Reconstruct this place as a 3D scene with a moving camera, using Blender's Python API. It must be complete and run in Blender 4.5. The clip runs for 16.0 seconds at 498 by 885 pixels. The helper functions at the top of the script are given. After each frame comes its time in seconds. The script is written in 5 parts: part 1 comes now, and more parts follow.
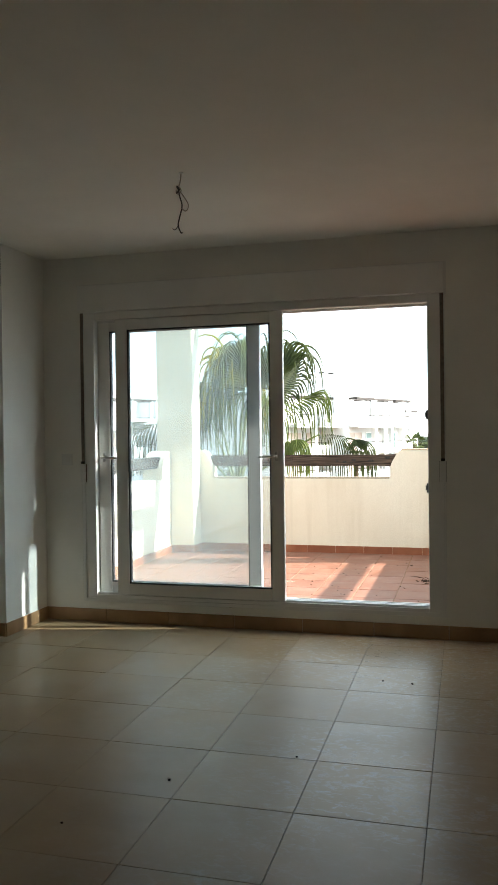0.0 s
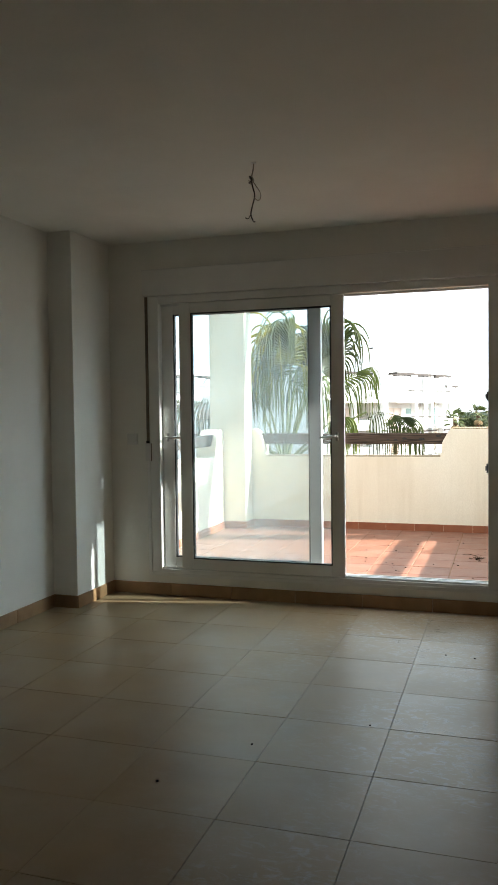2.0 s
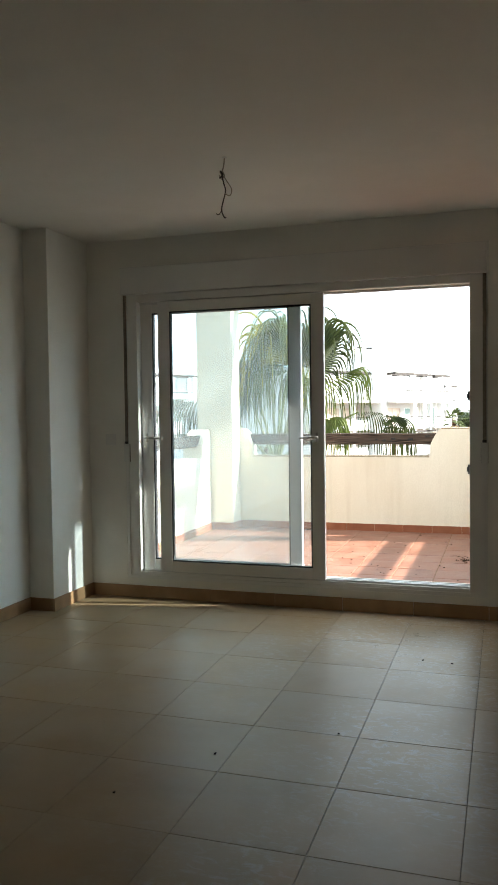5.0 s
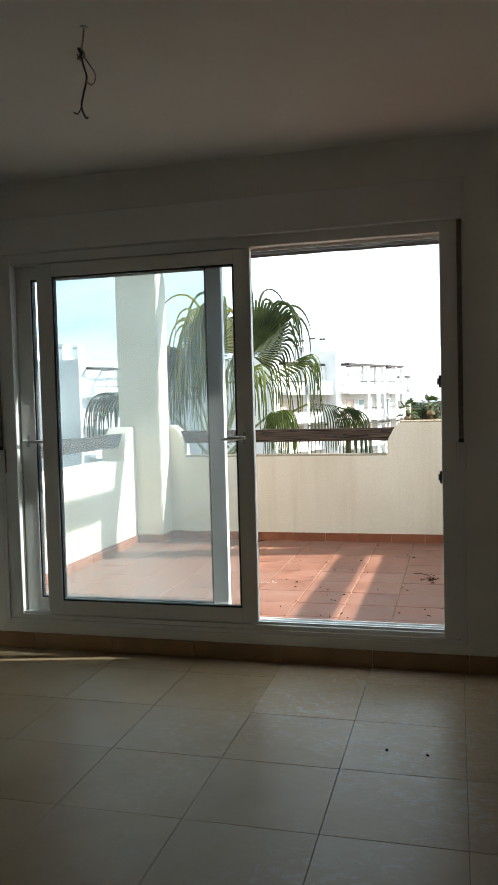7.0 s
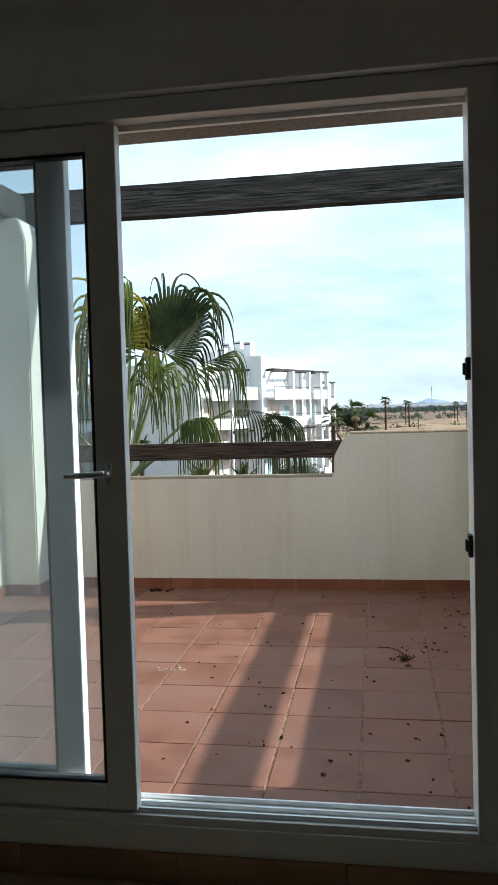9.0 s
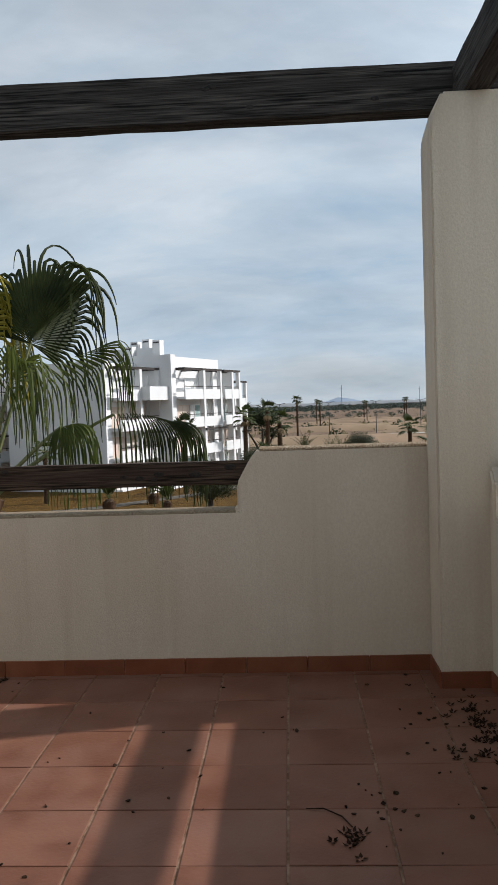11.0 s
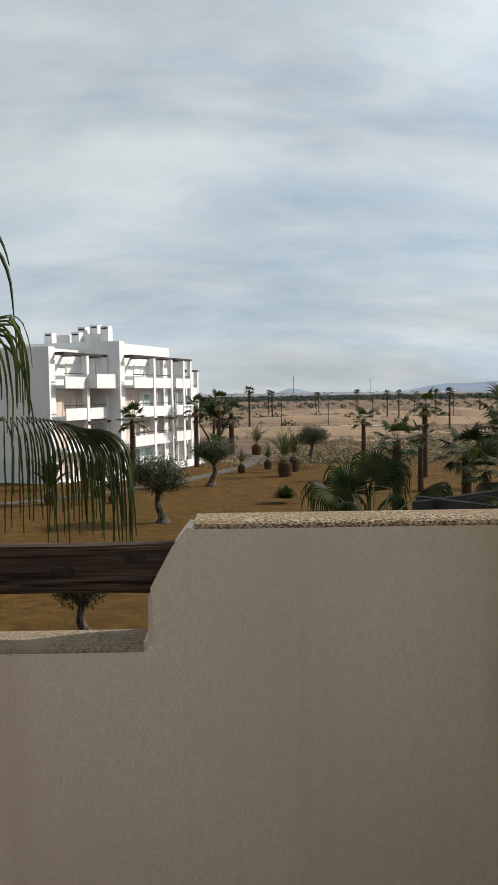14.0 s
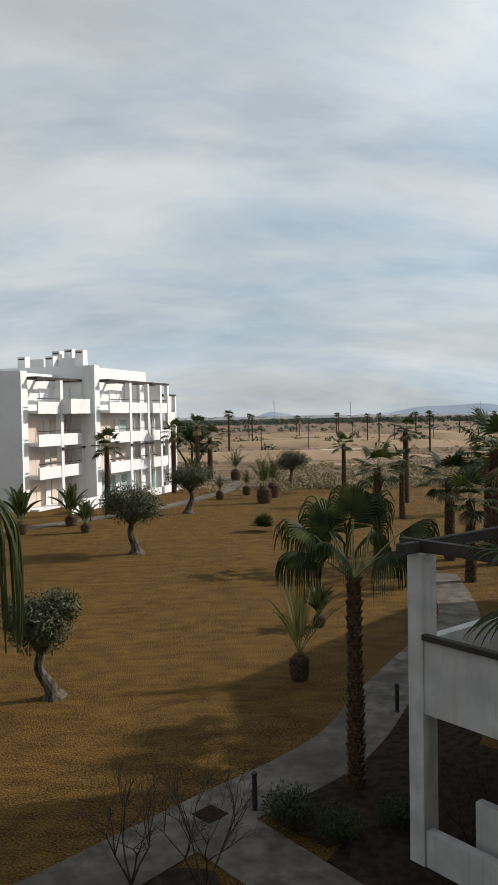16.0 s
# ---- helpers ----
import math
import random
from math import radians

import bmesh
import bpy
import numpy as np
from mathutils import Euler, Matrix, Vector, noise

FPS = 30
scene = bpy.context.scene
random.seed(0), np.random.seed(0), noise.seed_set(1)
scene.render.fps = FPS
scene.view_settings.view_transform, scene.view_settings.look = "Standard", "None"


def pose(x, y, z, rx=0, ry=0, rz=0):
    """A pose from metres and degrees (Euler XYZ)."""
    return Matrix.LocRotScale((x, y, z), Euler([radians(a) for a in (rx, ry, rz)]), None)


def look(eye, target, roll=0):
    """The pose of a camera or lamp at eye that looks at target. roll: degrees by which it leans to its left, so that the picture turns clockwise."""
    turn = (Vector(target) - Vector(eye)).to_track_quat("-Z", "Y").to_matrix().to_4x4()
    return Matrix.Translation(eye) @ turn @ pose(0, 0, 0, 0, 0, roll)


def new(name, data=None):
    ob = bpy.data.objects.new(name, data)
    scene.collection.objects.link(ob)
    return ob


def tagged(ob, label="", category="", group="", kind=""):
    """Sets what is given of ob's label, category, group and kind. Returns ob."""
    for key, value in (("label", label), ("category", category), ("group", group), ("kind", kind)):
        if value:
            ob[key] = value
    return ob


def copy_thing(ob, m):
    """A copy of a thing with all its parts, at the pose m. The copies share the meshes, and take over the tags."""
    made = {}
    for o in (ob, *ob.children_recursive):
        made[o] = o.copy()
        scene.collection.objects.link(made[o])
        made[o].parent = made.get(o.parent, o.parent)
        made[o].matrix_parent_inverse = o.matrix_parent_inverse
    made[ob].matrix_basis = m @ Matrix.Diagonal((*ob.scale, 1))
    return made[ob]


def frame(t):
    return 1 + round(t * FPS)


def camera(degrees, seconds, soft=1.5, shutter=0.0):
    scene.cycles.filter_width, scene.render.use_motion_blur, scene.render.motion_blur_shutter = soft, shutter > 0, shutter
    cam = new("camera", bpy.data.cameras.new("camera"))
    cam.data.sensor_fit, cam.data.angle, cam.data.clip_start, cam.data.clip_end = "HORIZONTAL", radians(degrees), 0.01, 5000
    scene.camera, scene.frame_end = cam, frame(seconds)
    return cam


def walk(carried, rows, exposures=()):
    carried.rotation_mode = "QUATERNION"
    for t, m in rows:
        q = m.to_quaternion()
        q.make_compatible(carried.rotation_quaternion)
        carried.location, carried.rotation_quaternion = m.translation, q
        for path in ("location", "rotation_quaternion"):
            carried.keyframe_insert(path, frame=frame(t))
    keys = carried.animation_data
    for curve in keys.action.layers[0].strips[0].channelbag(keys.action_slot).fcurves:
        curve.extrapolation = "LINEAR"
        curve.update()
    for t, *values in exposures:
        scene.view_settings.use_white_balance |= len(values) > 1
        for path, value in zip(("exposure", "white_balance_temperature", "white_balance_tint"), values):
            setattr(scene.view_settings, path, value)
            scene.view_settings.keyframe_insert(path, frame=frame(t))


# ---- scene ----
cam = camera(35.0, 16.0)
PATH = [
    (0, (0.578, -5.177, 1.31), (0.053, -3.247, 1.295), -0.7),
    (0.5, (0.557, -5.178, 1.314), (0.005, -3.256, 1.283), -0.8),
    (1, (0.486, -5.242, 1.308), (-0.094, -3.328, 1.256), -0.8),
    (1.5, (0.451, -5.307, 1.328), (-0.158, -3.404, 1.255), -0.8),
    (2, (0.456, -5.366, 1.352), (-0.159, -3.465, 1.275), -0.7),
    (2.5, (0.447, -5.416, 1.362), (-0.168, -3.515, 1.285), -0.7),
    (3, (0.469, -5.438, 1.36), (-0.146, -3.537, 1.283), -0.7),
    (5.5, (0.573, -5.051, 1.35), (-0.042, -3.149, 1.273), -0.7),
    (6, (0.545, -4.765, 1.356), (-0.058, -2.86, 1.272), -0.8),
    (6.5, (0.465, -4.42, 1.37), (-0.093, -2.502, 1.272), -1.3),
    (7, (0.426, -3.97, 1.35), (-0.082, -2.038, 1.253), -1.5),
    (7.5, (0.342, -3.541, 1.366), (-0.122, -1.598, 1.281), -1.5),
    (8, (0.254, -3.104, 1.375), (-0.168, -1.151, 1.297), -1.5),
    (8.5, (0.21, -2.641, 1.384), (-0.173, -0.68, 1.304), -1.5),
    (9, (0.113, -2.135, 1.349), (-0.21, -0.163, 1.262), -1.6),
    (9.5, (0.073, -1.643, 1.388), (-0.21, 0.336, 1.315), -1.9),
    (10, (0.06, -1.164, 1.384), (-0.162, 0.823, 1.312), -2.1),
    (12.3, (0.079, 0.383, 1.356), (0.07, 2.378, 1.226), -1.8),
    (12.5, (0.076, 0.481, 1.351), (0.073, 2.477, 1.219), -1.9),
    (13, (0.031, 0.921, 1.36), (0.029, 2.916, 1.226), -2.0),
    (13.5, (-0.033, 1.396, 1.445), (-0.031, 3.392, 1.311), -1.1),
    (14, (0.031, 1.732, 1.478), (0.05, 3.728, 1.354), -0.8),
    (14.5, (0.13, 2.144, 1.522), (0.169, 4.141, 1.42), -0.8),
    (15, (0.205, 2.494, 1.563), (0.258, 4.492, 1.478), -1.0),
    (15.5, (0.215, 2.91, 1.591), (0.282, 4.908, 1.526), -0.9),
    (16, (0.313, 3.201, 1.602), (0.381, 5.199, 1.536), -1.0),
]
EXPOSURES = [(0.0, 2.39, 6300, 5), (1.5, 2.36, 6320, 5), (2.8, 2.48, 6350, 5), (5.5, 2.44, 6300, 5), (6.5, 2.07, 6200, 5), (7.5, 1.55, 6000, 4), (8.0, 1.32, 5900, 3), (8.5, 1.15, 5800, 3), (9.0, 0.87, 5680, 3), (9.5, 0.42, 5750, 5), (10.2, -0.06, 5850, 11), (12.3, 0.05, 6460, 10), (16.0, -0.04, 6560, 10)]
walk(cam, [(t, look(e, a, r)) for t, e, a, r in PATH], EXPOSURES)

# ---- world, sun ----
SUN = Vector((1.50, 0.34, 1.0)).normalized()      # towards the sun
world = bpy.data.worlds.new("sky")
scene.world = world
world.use_nodes = True
wn, wl = world.node_tree.nodes, world.node_tree.links
wn.clear()
sky = wn.new("ShaderNodeTexSky")
sky.sky_type = "NISHITA"
sky.sun_disc = False
sky.sun_elevation = math.asin(SUN.z)
sky.sun_rotation = math.atan2(SUN.x, SUN.y)
sky.dust_density, sky.ozone_density = 1.5, 1.5
tc = wn.new("ShaderNodeTexCoord")
sep = wn.new("ShaderNodeSeparateXYZ")
wl.new(tc.outputs["Generated"], sep.inputs[0])
# project the clouds on a flat layer overhead
zz = wn.new("ShaderNodeMath"); zz.operation = "MAXIMUM"; zz.inputs[1].default_value = 0.0
wl.new(sep.outputs["Z"], zz.inputs[0])
za = wn.new("ShaderNodeMath"); za.operation = "ADD"; za.inputs[1].default_value = 0.36
wl.new(zz.outputs[0], za.inputs[0])
dv = wn.new("ShaderNodeVectorMath"); dv.operation = "DIVIDE"
wl.new(tc.outputs["Generated"], dv.inputs[0])
cmb = wn.new("ShaderNodeCombineXYZ")
for k in range(3):
    wl.new(za.outputs[0], cmb.inputs[k])
wl.new(cmb.outputs[0], dv.inputs[1])
mp = wn.new("ShaderNodeMapping"); mp.inputs["Rotation"].default_value = (0, 0, radians(20)); mp.inputs["Scale"].default_value = (1.0, 2.1, 0.0)
wl.new(dv.outputs[0], mp.inputs[0])
n1 = wn.new("ShaderNodeTexNoise"); n1.inputs["Scale"].default_value = 0.8; n1.inputs["Detail"].default_value = 9; n1.inputs["Roughness"].default_value = 0.56; n1.inputs["Distortion"].default_value = 0.35
wl.new(mp.outputs[0], n1.inputs["Vector"])
ramp = wn.new("ShaderNodeValToRGB")
ramp.color_ramp.elements[0].position, ramp.color_ramp.elements[0].color = 0.34, (0.60, 0.60, 0.60, 1)
ramp.color_ramp.elements[1].position, ramp.color_ramp.elements[1].color = 0.60, (1, 1, 1, 1)
wl.new(n1.outputs["Fac"], ramp.inputs[0])
n2 = wn.new("ShaderNodeTexNoise"); n2.inputs["Scale"].default_value = 1.25; n2.inputs["Detail"].default_value = 9; n2.inputs["Roughness"].default_value = 0.58; n2.inputs["Distortion"].default_value = 0.25
wl.new(mp.outputs[0], n2.inputs["Vector"])
cr = wn.new("ShaderNodeValToRGB")
cr.color_ramp.elements[0].position, cr.color_ramp.elements[0].color = 0.32, (7.8, 10.2, 12.3, 1)
cr.color_ramp.elements[1].position, cr.color_ramp.elements[1].color = 0.60, (13.0, 14.1, 14.7, 1)
wl.new(n2.outputs["Fac"], cr.inputs[0])
mx = wn.new("ShaderNodeMix"); mx.data_type = "RGBA"
wl.new(ramp.outputs[0], mx.inputs[0]); wl.new(sky.outputs[0], mx.inputs[6]); wl.new(cr.outputs[0], mx.inputs[7])
bg = wn.new("ShaderNodeBackground"); bg.inputs["Strength"].default_value = 0.05
# unseen glow round the sun, added to the thin cloud to brighten the left wall
dt = wn.new("ShaderNodeVectorMath"); dt.operation = "DOT_PRODUCT"; dt.inputs[1].default_value = SUN
wl.new(tc.outputs["Generated"], dt.inputs[0])
ab = wn.new("ShaderNodeMath"); ab.operation = "MAXIMUM"; ab.inputs[1].default_value = 0.0
wl.new(dt.outputs["Value"], ab.inputs[0])
pw = wn.new("ShaderNodeMath"); pw.operation = "POWER"; pw.inputs[1].default_value = 4.0
wl.new(ab.outputs[0], pw.inputs[0])
gl = wn.new("ShaderNodeMath"); gl.operation = "MULTIPLY_ADD"; gl.inputs[1].default_value = 1.6; gl.inputs[2].default_value = 1.0
wl.new(pw.outputs[0], gl.inputs[0])
sc = wn.new("ShaderNodeVectorMath"); sc.operation = "SCALE"
wl.new(mx.outputs[2], sc.inputs[0]); wl.new(gl.outputs[0], sc.inputs["Scale"])
wl.new(sc.outputs[0], bg.inputs[0])
wo = wn.new("ShaderNodeOutputWorld")
wl.new(bg.outputs[0], wo.inputs[0])

sun = new("sun", bpy.data.lights.new("sun", "SUN"))
sun.data.energy, sun.data.angle, sun.data.color = 5.0, radians(0.9), (1.0, 0.95, 0.88)
sun.matrix_world = look(SUN * 60, (0, 0, 0))


# ---- materials ----
def mat(name, c1, c2, scale=6.0, rough=0.6, bump=0.0, bscale=60.0, metal=0.0, big=None, bigscale=0.7, spread=0.0, stretch=(1, 1, 1), spec=0.5, lo=0.35, hi=0.65, rvar=0.0):
    """Two tones by fine noise, a third by broad noise, optional tone shift from piece to piece, bump."""
    m = bpy.data.materials.new(name)
    m.use_nodes = True
    n, l = m.node_tree.nodes, m.node_tree.links
    b = n["Principled BSDF"]
    tc = n.new("ShaderNodeTexCoord")
    mp = n.new("ShaderNodeMapping"); mp.inputs["Scale"].default_value = stretch
    l.new(tc.outputs["Object"], mp.inputs[0])
    info = n.new("ShaderNodeObjectInfo")
    if spread:
        off = n.new("ShaderNodeMath"); off.operation = "MULTIPLY"; off.inputs[1].default_value = 37.0
        l.new(info.outputs["Random"], off.inputs[0])
        vec = n.new("ShaderNodeCombineXYZ")
        for k in range(3):
            l.new(off.outputs[0], vec.inputs[k])
        l.new(vec.outputs[0], mp.inputs["Location"])
    a = n.new("ShaderNodeTexNoise"); a.inputs["Scale"].default_value = scale; a.inputs["Detail"].default_value = 6
    l.new(mp.outputs[0], a.inputs["Vector"])
    r = n.new("ShaderNodeValToRGB")
    r.color_ramp.elements[0].position, r.color_ramp.elements[0].color = lo, (*c1, 1)
    r.color_ramp.elements[1].position, r.color_ramp.elements[1].color = hi, (*c2, 1)
    l.new(a.outputs["Fac"], r.inputs[0])
    out = r.outputs[0]
    if big:
        g = n.new("ShaderNodeTexNoise"); g.inputs["Scale"].default_value = bigscale; g.inputs["Detail"].default_value = 4
        l.new(mp.outputs[0], g.inputs["Vector"])
        gr = n.new("ShaderNodeMapRange"); gr.inputs["From Min"].default_value = 0.42; gr.inputs["From Max"].default_value = 0.72
        l.new(g.outputs["Fac"], gr.inputs[0])
        x = n.new("ShaderNodeMix"); x.data_type = "RGBA"; x.inputs[7].default_value = (*big, 1)
        l.new(gr.outputs[0], x.inputs[0]); l.new(out, x.inputs[6])
        out = x.outputs[2]
    if spread:
        hs = n.new("ShaderNodeHueSaturation")
        mr = n.new("ShaderNodeMapRange"); mr.inputs["To Min"].default_value = 1 - spread; mr.inputs["To Max"].default_value = 1 + spread
        l.new(info.outputs["Random"], mr.inputs[0]); l.new(mr.outputs[0], hs.inputs["Value"]); l.new(out, hs.inputs["Color"])
        out = hs.outputs[0]
    l.new(out, b.inputs["Base Color"])
    b.inputs["Roughness"].default_value, b.inputs["Metallic"].default_value = rough, metal
    b.inputs["Specular IOR Level"].default_value = spec
    if rvar:
        rr = n.new("ShaderNodeMapRange"); rr.inputs["To Min"].default_value = rough - rvar; rr.inputs["To Max"].default_value = rough + rvar
        rr.inputs["From Min"].default_value, rr.inputs["From Max"].default_value = 0.3, 0.7
        l.new(a.outputs["Fac"], rr.inputs[0]); l.new(rr.outputs[0], b.inputs["Roughness"])
    if bump:
        c = n.new("ShaderNodeTexNoise"); c.inputs["Scale"].default_value = bscale; c.inputs["Detail"].default_value = 5
        l.new(mp.outputs[0], c.inputs["Vector"])
        bp = n.new("ShaderNodeBump"); bp.inputs["Strength"].default_value = bump; bp.inputs["Distance"].default_value = 0.01
        l.new(c.outputs["Fac"], bp.inputs["Height"]); l.new(bp.outputs[0], b.inputs["Normal"])
    return m


def leafy(name, c1, c2, trans=0.35, rough=0.6):
    m = mat(name, c1, c2, 3.0, rough, spread=0.18, spec=0.25)
    n, l = m.node_tree.nodes, m.node_tree.links
    b = n["Principled BSDF"]
    t = n.new("ShaderNodeBsdfTranslucent")
    l.new(b.inputs["Base Color"].links[0].from_socket, t.inputs["Color"])
    s = n.new("ShaderNodeMixShader"); s.inputs[0].default_value = trans
    l.new(b.outputs[0], s.inputs[1]); l.new(t.outputs[0], s.inputs[2])
    l.new(s.outputs[0], n["Material Output"].inputs[0])
    return m


def glassy(name, tint, dust):
    """A clear pane with Fresnel gloss and a film of dust."""
    m = bpy.data.materials.new(name)
    m.use_nodes = True
    n, l = m.node_tree.nodes, m.node_tree.links
    n.remove(n["Principled BSDF"])
    tr = n.new("ShaderNodeBsdfTransparent"); tr.inputs[0].default_value = (*tint, 1)
    gl = n.new("ShaderNodeBsdfGlossy"); gl.inputs["Roughness"].default_value = 0.02
    lw = n.new("ShaderNodeLayerWeight"); lw.inputs[0].default_value = 0.5
    pw = n.new("ShaderNodeMath"); pw.operation = "POWER"; pw.inputs[1].default_value = 5.0
    l.new(lw.outputs["Facing"], pw.inputs[0])
    fr = n.new("ShaderNodeMapRange"); fr.inputs["To Min"].default_value = 0.04; fr.inputs["To Max"].default_value = 0.8
    l.new(pw.outputs[0], fr.inputs[0])
    a = n.new("ShaderNodeMixShader")
    l.new(fr.outputs[0], a.inputs[0]); l.new(tr.outputs[0], a.inputs[1]); l.new(gl.outputs[0], a.inputs[2])
    tl = n.new("ShaderNodeBsdfTranslucent"); tl.inputs[0].default_value = (0.85, 0.87, 0.85, 1)
    tc = n.new("ShaderNodeTexCoord")
    nz = n.new("ShaderNodeTexNoise"); nz.inputs["Scale"].default_value = 2.2; nz.inputs["Detail"].default_value = 6
    l.new(tc.outputs["Object"], nz.inputs["Vector"])
    mr = n.new("ShaderNodeMapRange"); mr.inputs["From Min"].default_value = 0.25; mr.inputs["From Max"].default_value = 0.75
    mr.inputs["To Min"].default_value = dust * 0.7; mr.inputs["To Max"].default_value = dust * 1.3
    l.new(nz.outputs["Fac"], mr.inputs[0])
    s = n.new("ShaderNodeMixShader")
    l.new(mr.outputs[0], s.inputs[0]); l.new(a.outputs[0], s.inputs[1]); l.new(tl.outputs[0], s.inputs[2])
    l.new(s.outputs[0], n["Material Output"].inputs[0])
    return m


M = {}
M["plaster"] = mat("white_plaster_paint", (0.81, 0.79, 0.735), (0.85, 0.83, 0.775), 5, 0.7, 0.12, 90, big=(0.79, 0.77, 0.715))
M["ceiling"] = mat("ceiling_paint", (0.79, 0.77, 0.715), (0.83, 0.81, 0.755), 4, 0.8, 0.08, 70, big=(0.77, 0.75, 0.695))
M["tile_in"] = mat("beige_floor_tile", (0.285, 0.192, 0.102), (0.345, 0.238, 0.132), 3.0, 0.37, 0.03, 25, big=(0.335, 0.25, 0.16), bigscale=2.5, spread=0.03, rvar=0.05, spec=0.24)
M["grout_in"] = mat("floor_grout", (0.15, 0.105, 0.06), (0.20, 0.145, 0.09), 30, 0.9)
M["skirt_in"] = mat("baseboard_tile", (0.30, 0.175, 0.085), (0.38, 0.23, 0.12), 8, 0.4, spread=0.04)
M["upvc"] = mat("white_aluminium_lacquer", (0.78, 0.77, 0.74), (0.82, 0.81, 0.78), 3, 0.35, 0.02, 200)
M["gasket"] = mat("black_rubber", (0.015, 0.015, 0.016), (0.025, 0.025, 0.026), 40, 0.7)
M["steel"] = mat("satin_metal", (0.55, 0.54, 0.52), (0.62, 0.61, 0.59), 20, 0.32, metal=1.0)
M["track"] = mat("aluminium_track", (0.68, 0.68, 0.67), (0.75, 0.75, 0.74), 20, 0.38, metal=0.6)
M["strap"] = mat("grey_shutter_strap", (0.16, 0.135, 0.11), (0.24, 0.20, 0.165), 60, 0.9, 0.2, 300)
M["plastic"] = mat("white_plastic", (0.72, 0.71, 0.68), (0.76, 0.75, 0.72), 5, 0.4)
M["cable"] = mat("dark_cable", (0.06, 0.05, 0.045), (0.10, 0.085, 0.07), 30, 0.6)
M["cable2"] = mat("grey_cable", (0.34, 0.30, 0.24), (0.42, 0.37, 0.30), 30, 0.6)
M["glass"] = glassy("window_glass", (0.895, 0.938, 0.952), 0.058)
M["render"] = mat("weathered_white_render", (0.58, 0.51, 0.405), (0.638, 0.567, 0.457), 95.0, 0.9, 0.35, 150, big=(0.535, 0.453, 0.34), bigscale=0.9, stretch=(1, 1, 0.7), spec=0.15)
M["coping"] = mat("lichen_stained_render", (0.10, 0.058, 0.031), (0.41, 0.335, 0.24), 210, 0.95, 0.6, 160, big=(0.215, 0.145, 0.085), bigscale=11, lo=0.43, hi=0.58, spec=0.08, stretch=(0.6, 1, 1))
# darker, duller tone for the top of the low run
M["coping_low"] = mat("dull_render_top", (0.14, 0.10, 0.066), (0.30, 0.24, 0.165), 110, 0.95, 0.4, 120, big=(0.27, 0.213, 0.146), bigscale=14, spec=0.08)
M["mortar_crumb"] = mat("plaster_crumbs", (0.30, 0.27, 0.22), (0.45, 0.41, 0.35), 60, 0.9)
M["terra"] = mat("terracotta_tile", (0.122, 0.047, 0.027), (0.178, 0.077, 0.047), 5, 0.50, 0.15, 60, big=(0.176, 0.086, 0.058), bigscale=3.0, spread=0.07, rvar=0.08, spec=0.24)
M["terra_skirt"] = mat("terracotta_skirting", (0.165, 0.052, 0.024), (0.215, 0.078, 0.038), 6, 0.6, 0.15, 60, spread=0.08, spec=0.2)
M["mortar"] = mat("mortar_joint", (0.12, 0.068, 0.042), (0.27, 0.18, 0.125), 25, 0.95, 0.3, 80, spec=0.05)
M["wood"] = mat("weathered_dark_wood", (0.007, 0.006, 0.0055), (0.105, 0.092, 0.08), 8.0, 0.9, 0.9, 14, lo=0.38, hi=0.70, stretch=(0.45, 12, 12), big=(0.036, 0.031, 0.027), bigscale=1.5, spec=0.2)
M["rail"] = mat("weathered_brown_rail", (0.010, 0.0065, 0.0045), (0.12, 0.082, 0.058), 8.0, 0.9, 0.9, 14, lo=0.38, hi=0.70, stretch=(0.45, 12, 12), big=(0.055, 0.036, 0.026), bigscale=1.5, spec=0.2)
M["wood_y"] = mat("weathered_dark_wood_across", (0.007, 0.006, 0.0055), (0.105, 0.092, 0.08), 8.0, 0.9, 0.9, 14, lo=0.38, hi=0.70, stretch=(12, 0.45, 12), big=(0.036, 0.031, 0.027), bigscale=1.5, spec=0.2)
M["knot"] = mat("wood_knot", (0.006, 0.005, 0.004), (0.03, 0.024, 0.019), 60, 0.9)
M["white"] = mat("white_facade_paint", (0.61, 0.60, 0.585), (0.67, 0.66, 0.645), 0.6, 0.8, 0.05, 10, big=(0.635, 0.615, 0.595), bigscale=0.15, spec=0.2)
M["grimy"] = mat("grimy_white_render", (0.38, 0.37, 0.355), (0.52, 0.51, 0.49), 2.0, 0.9, 0.3, 80, big=(0.40, 0.38, 0.35), bigscale=0.9, spec=0.15)
M["win"] = mat("dark_window_glass", (0.05, 0.06, 0.07), (0.09, 0.10, 0.11), 0.8, 0.08)
M["shutter"] = mat("tan_shutter", (0.52, 0.41, 0.33), (0.60, 0.49, 0.41), 1.2, 0.6)
M["darkbeam"] = mat("dark_beam", (0.03, 0.025, 0.022), (0.06, 0.05, 0.045), 2, 0.8, spec=0.2)
M["paleglass"] = mat("green_pale_glazing", (0.20, 0.28, 0.26), (0.28, 0.36, 0.34), 0.7, 0.10)
M["bark"] = mat("olive_bark", (0.02, 0.015, 0.011), (0.11, 0.09, 0.07), 9, 0.9, 0.8, 25, stretch=(1, 1, 0.35), spec=0.1)
M["palmbark"] = mat("palm_bark", (0.024, 0.016, 0.010), (0.082, 0.054, 0.034), 9, 0.9, 0.6, 25, spread=0.1, spec=0.08)
M["boot"] = mat("palm_boots", (0.055, 0.030, 0.018), (0.125, 0.075, 0.045), 8, 0.85, 0.5, 30, spec=0.08)
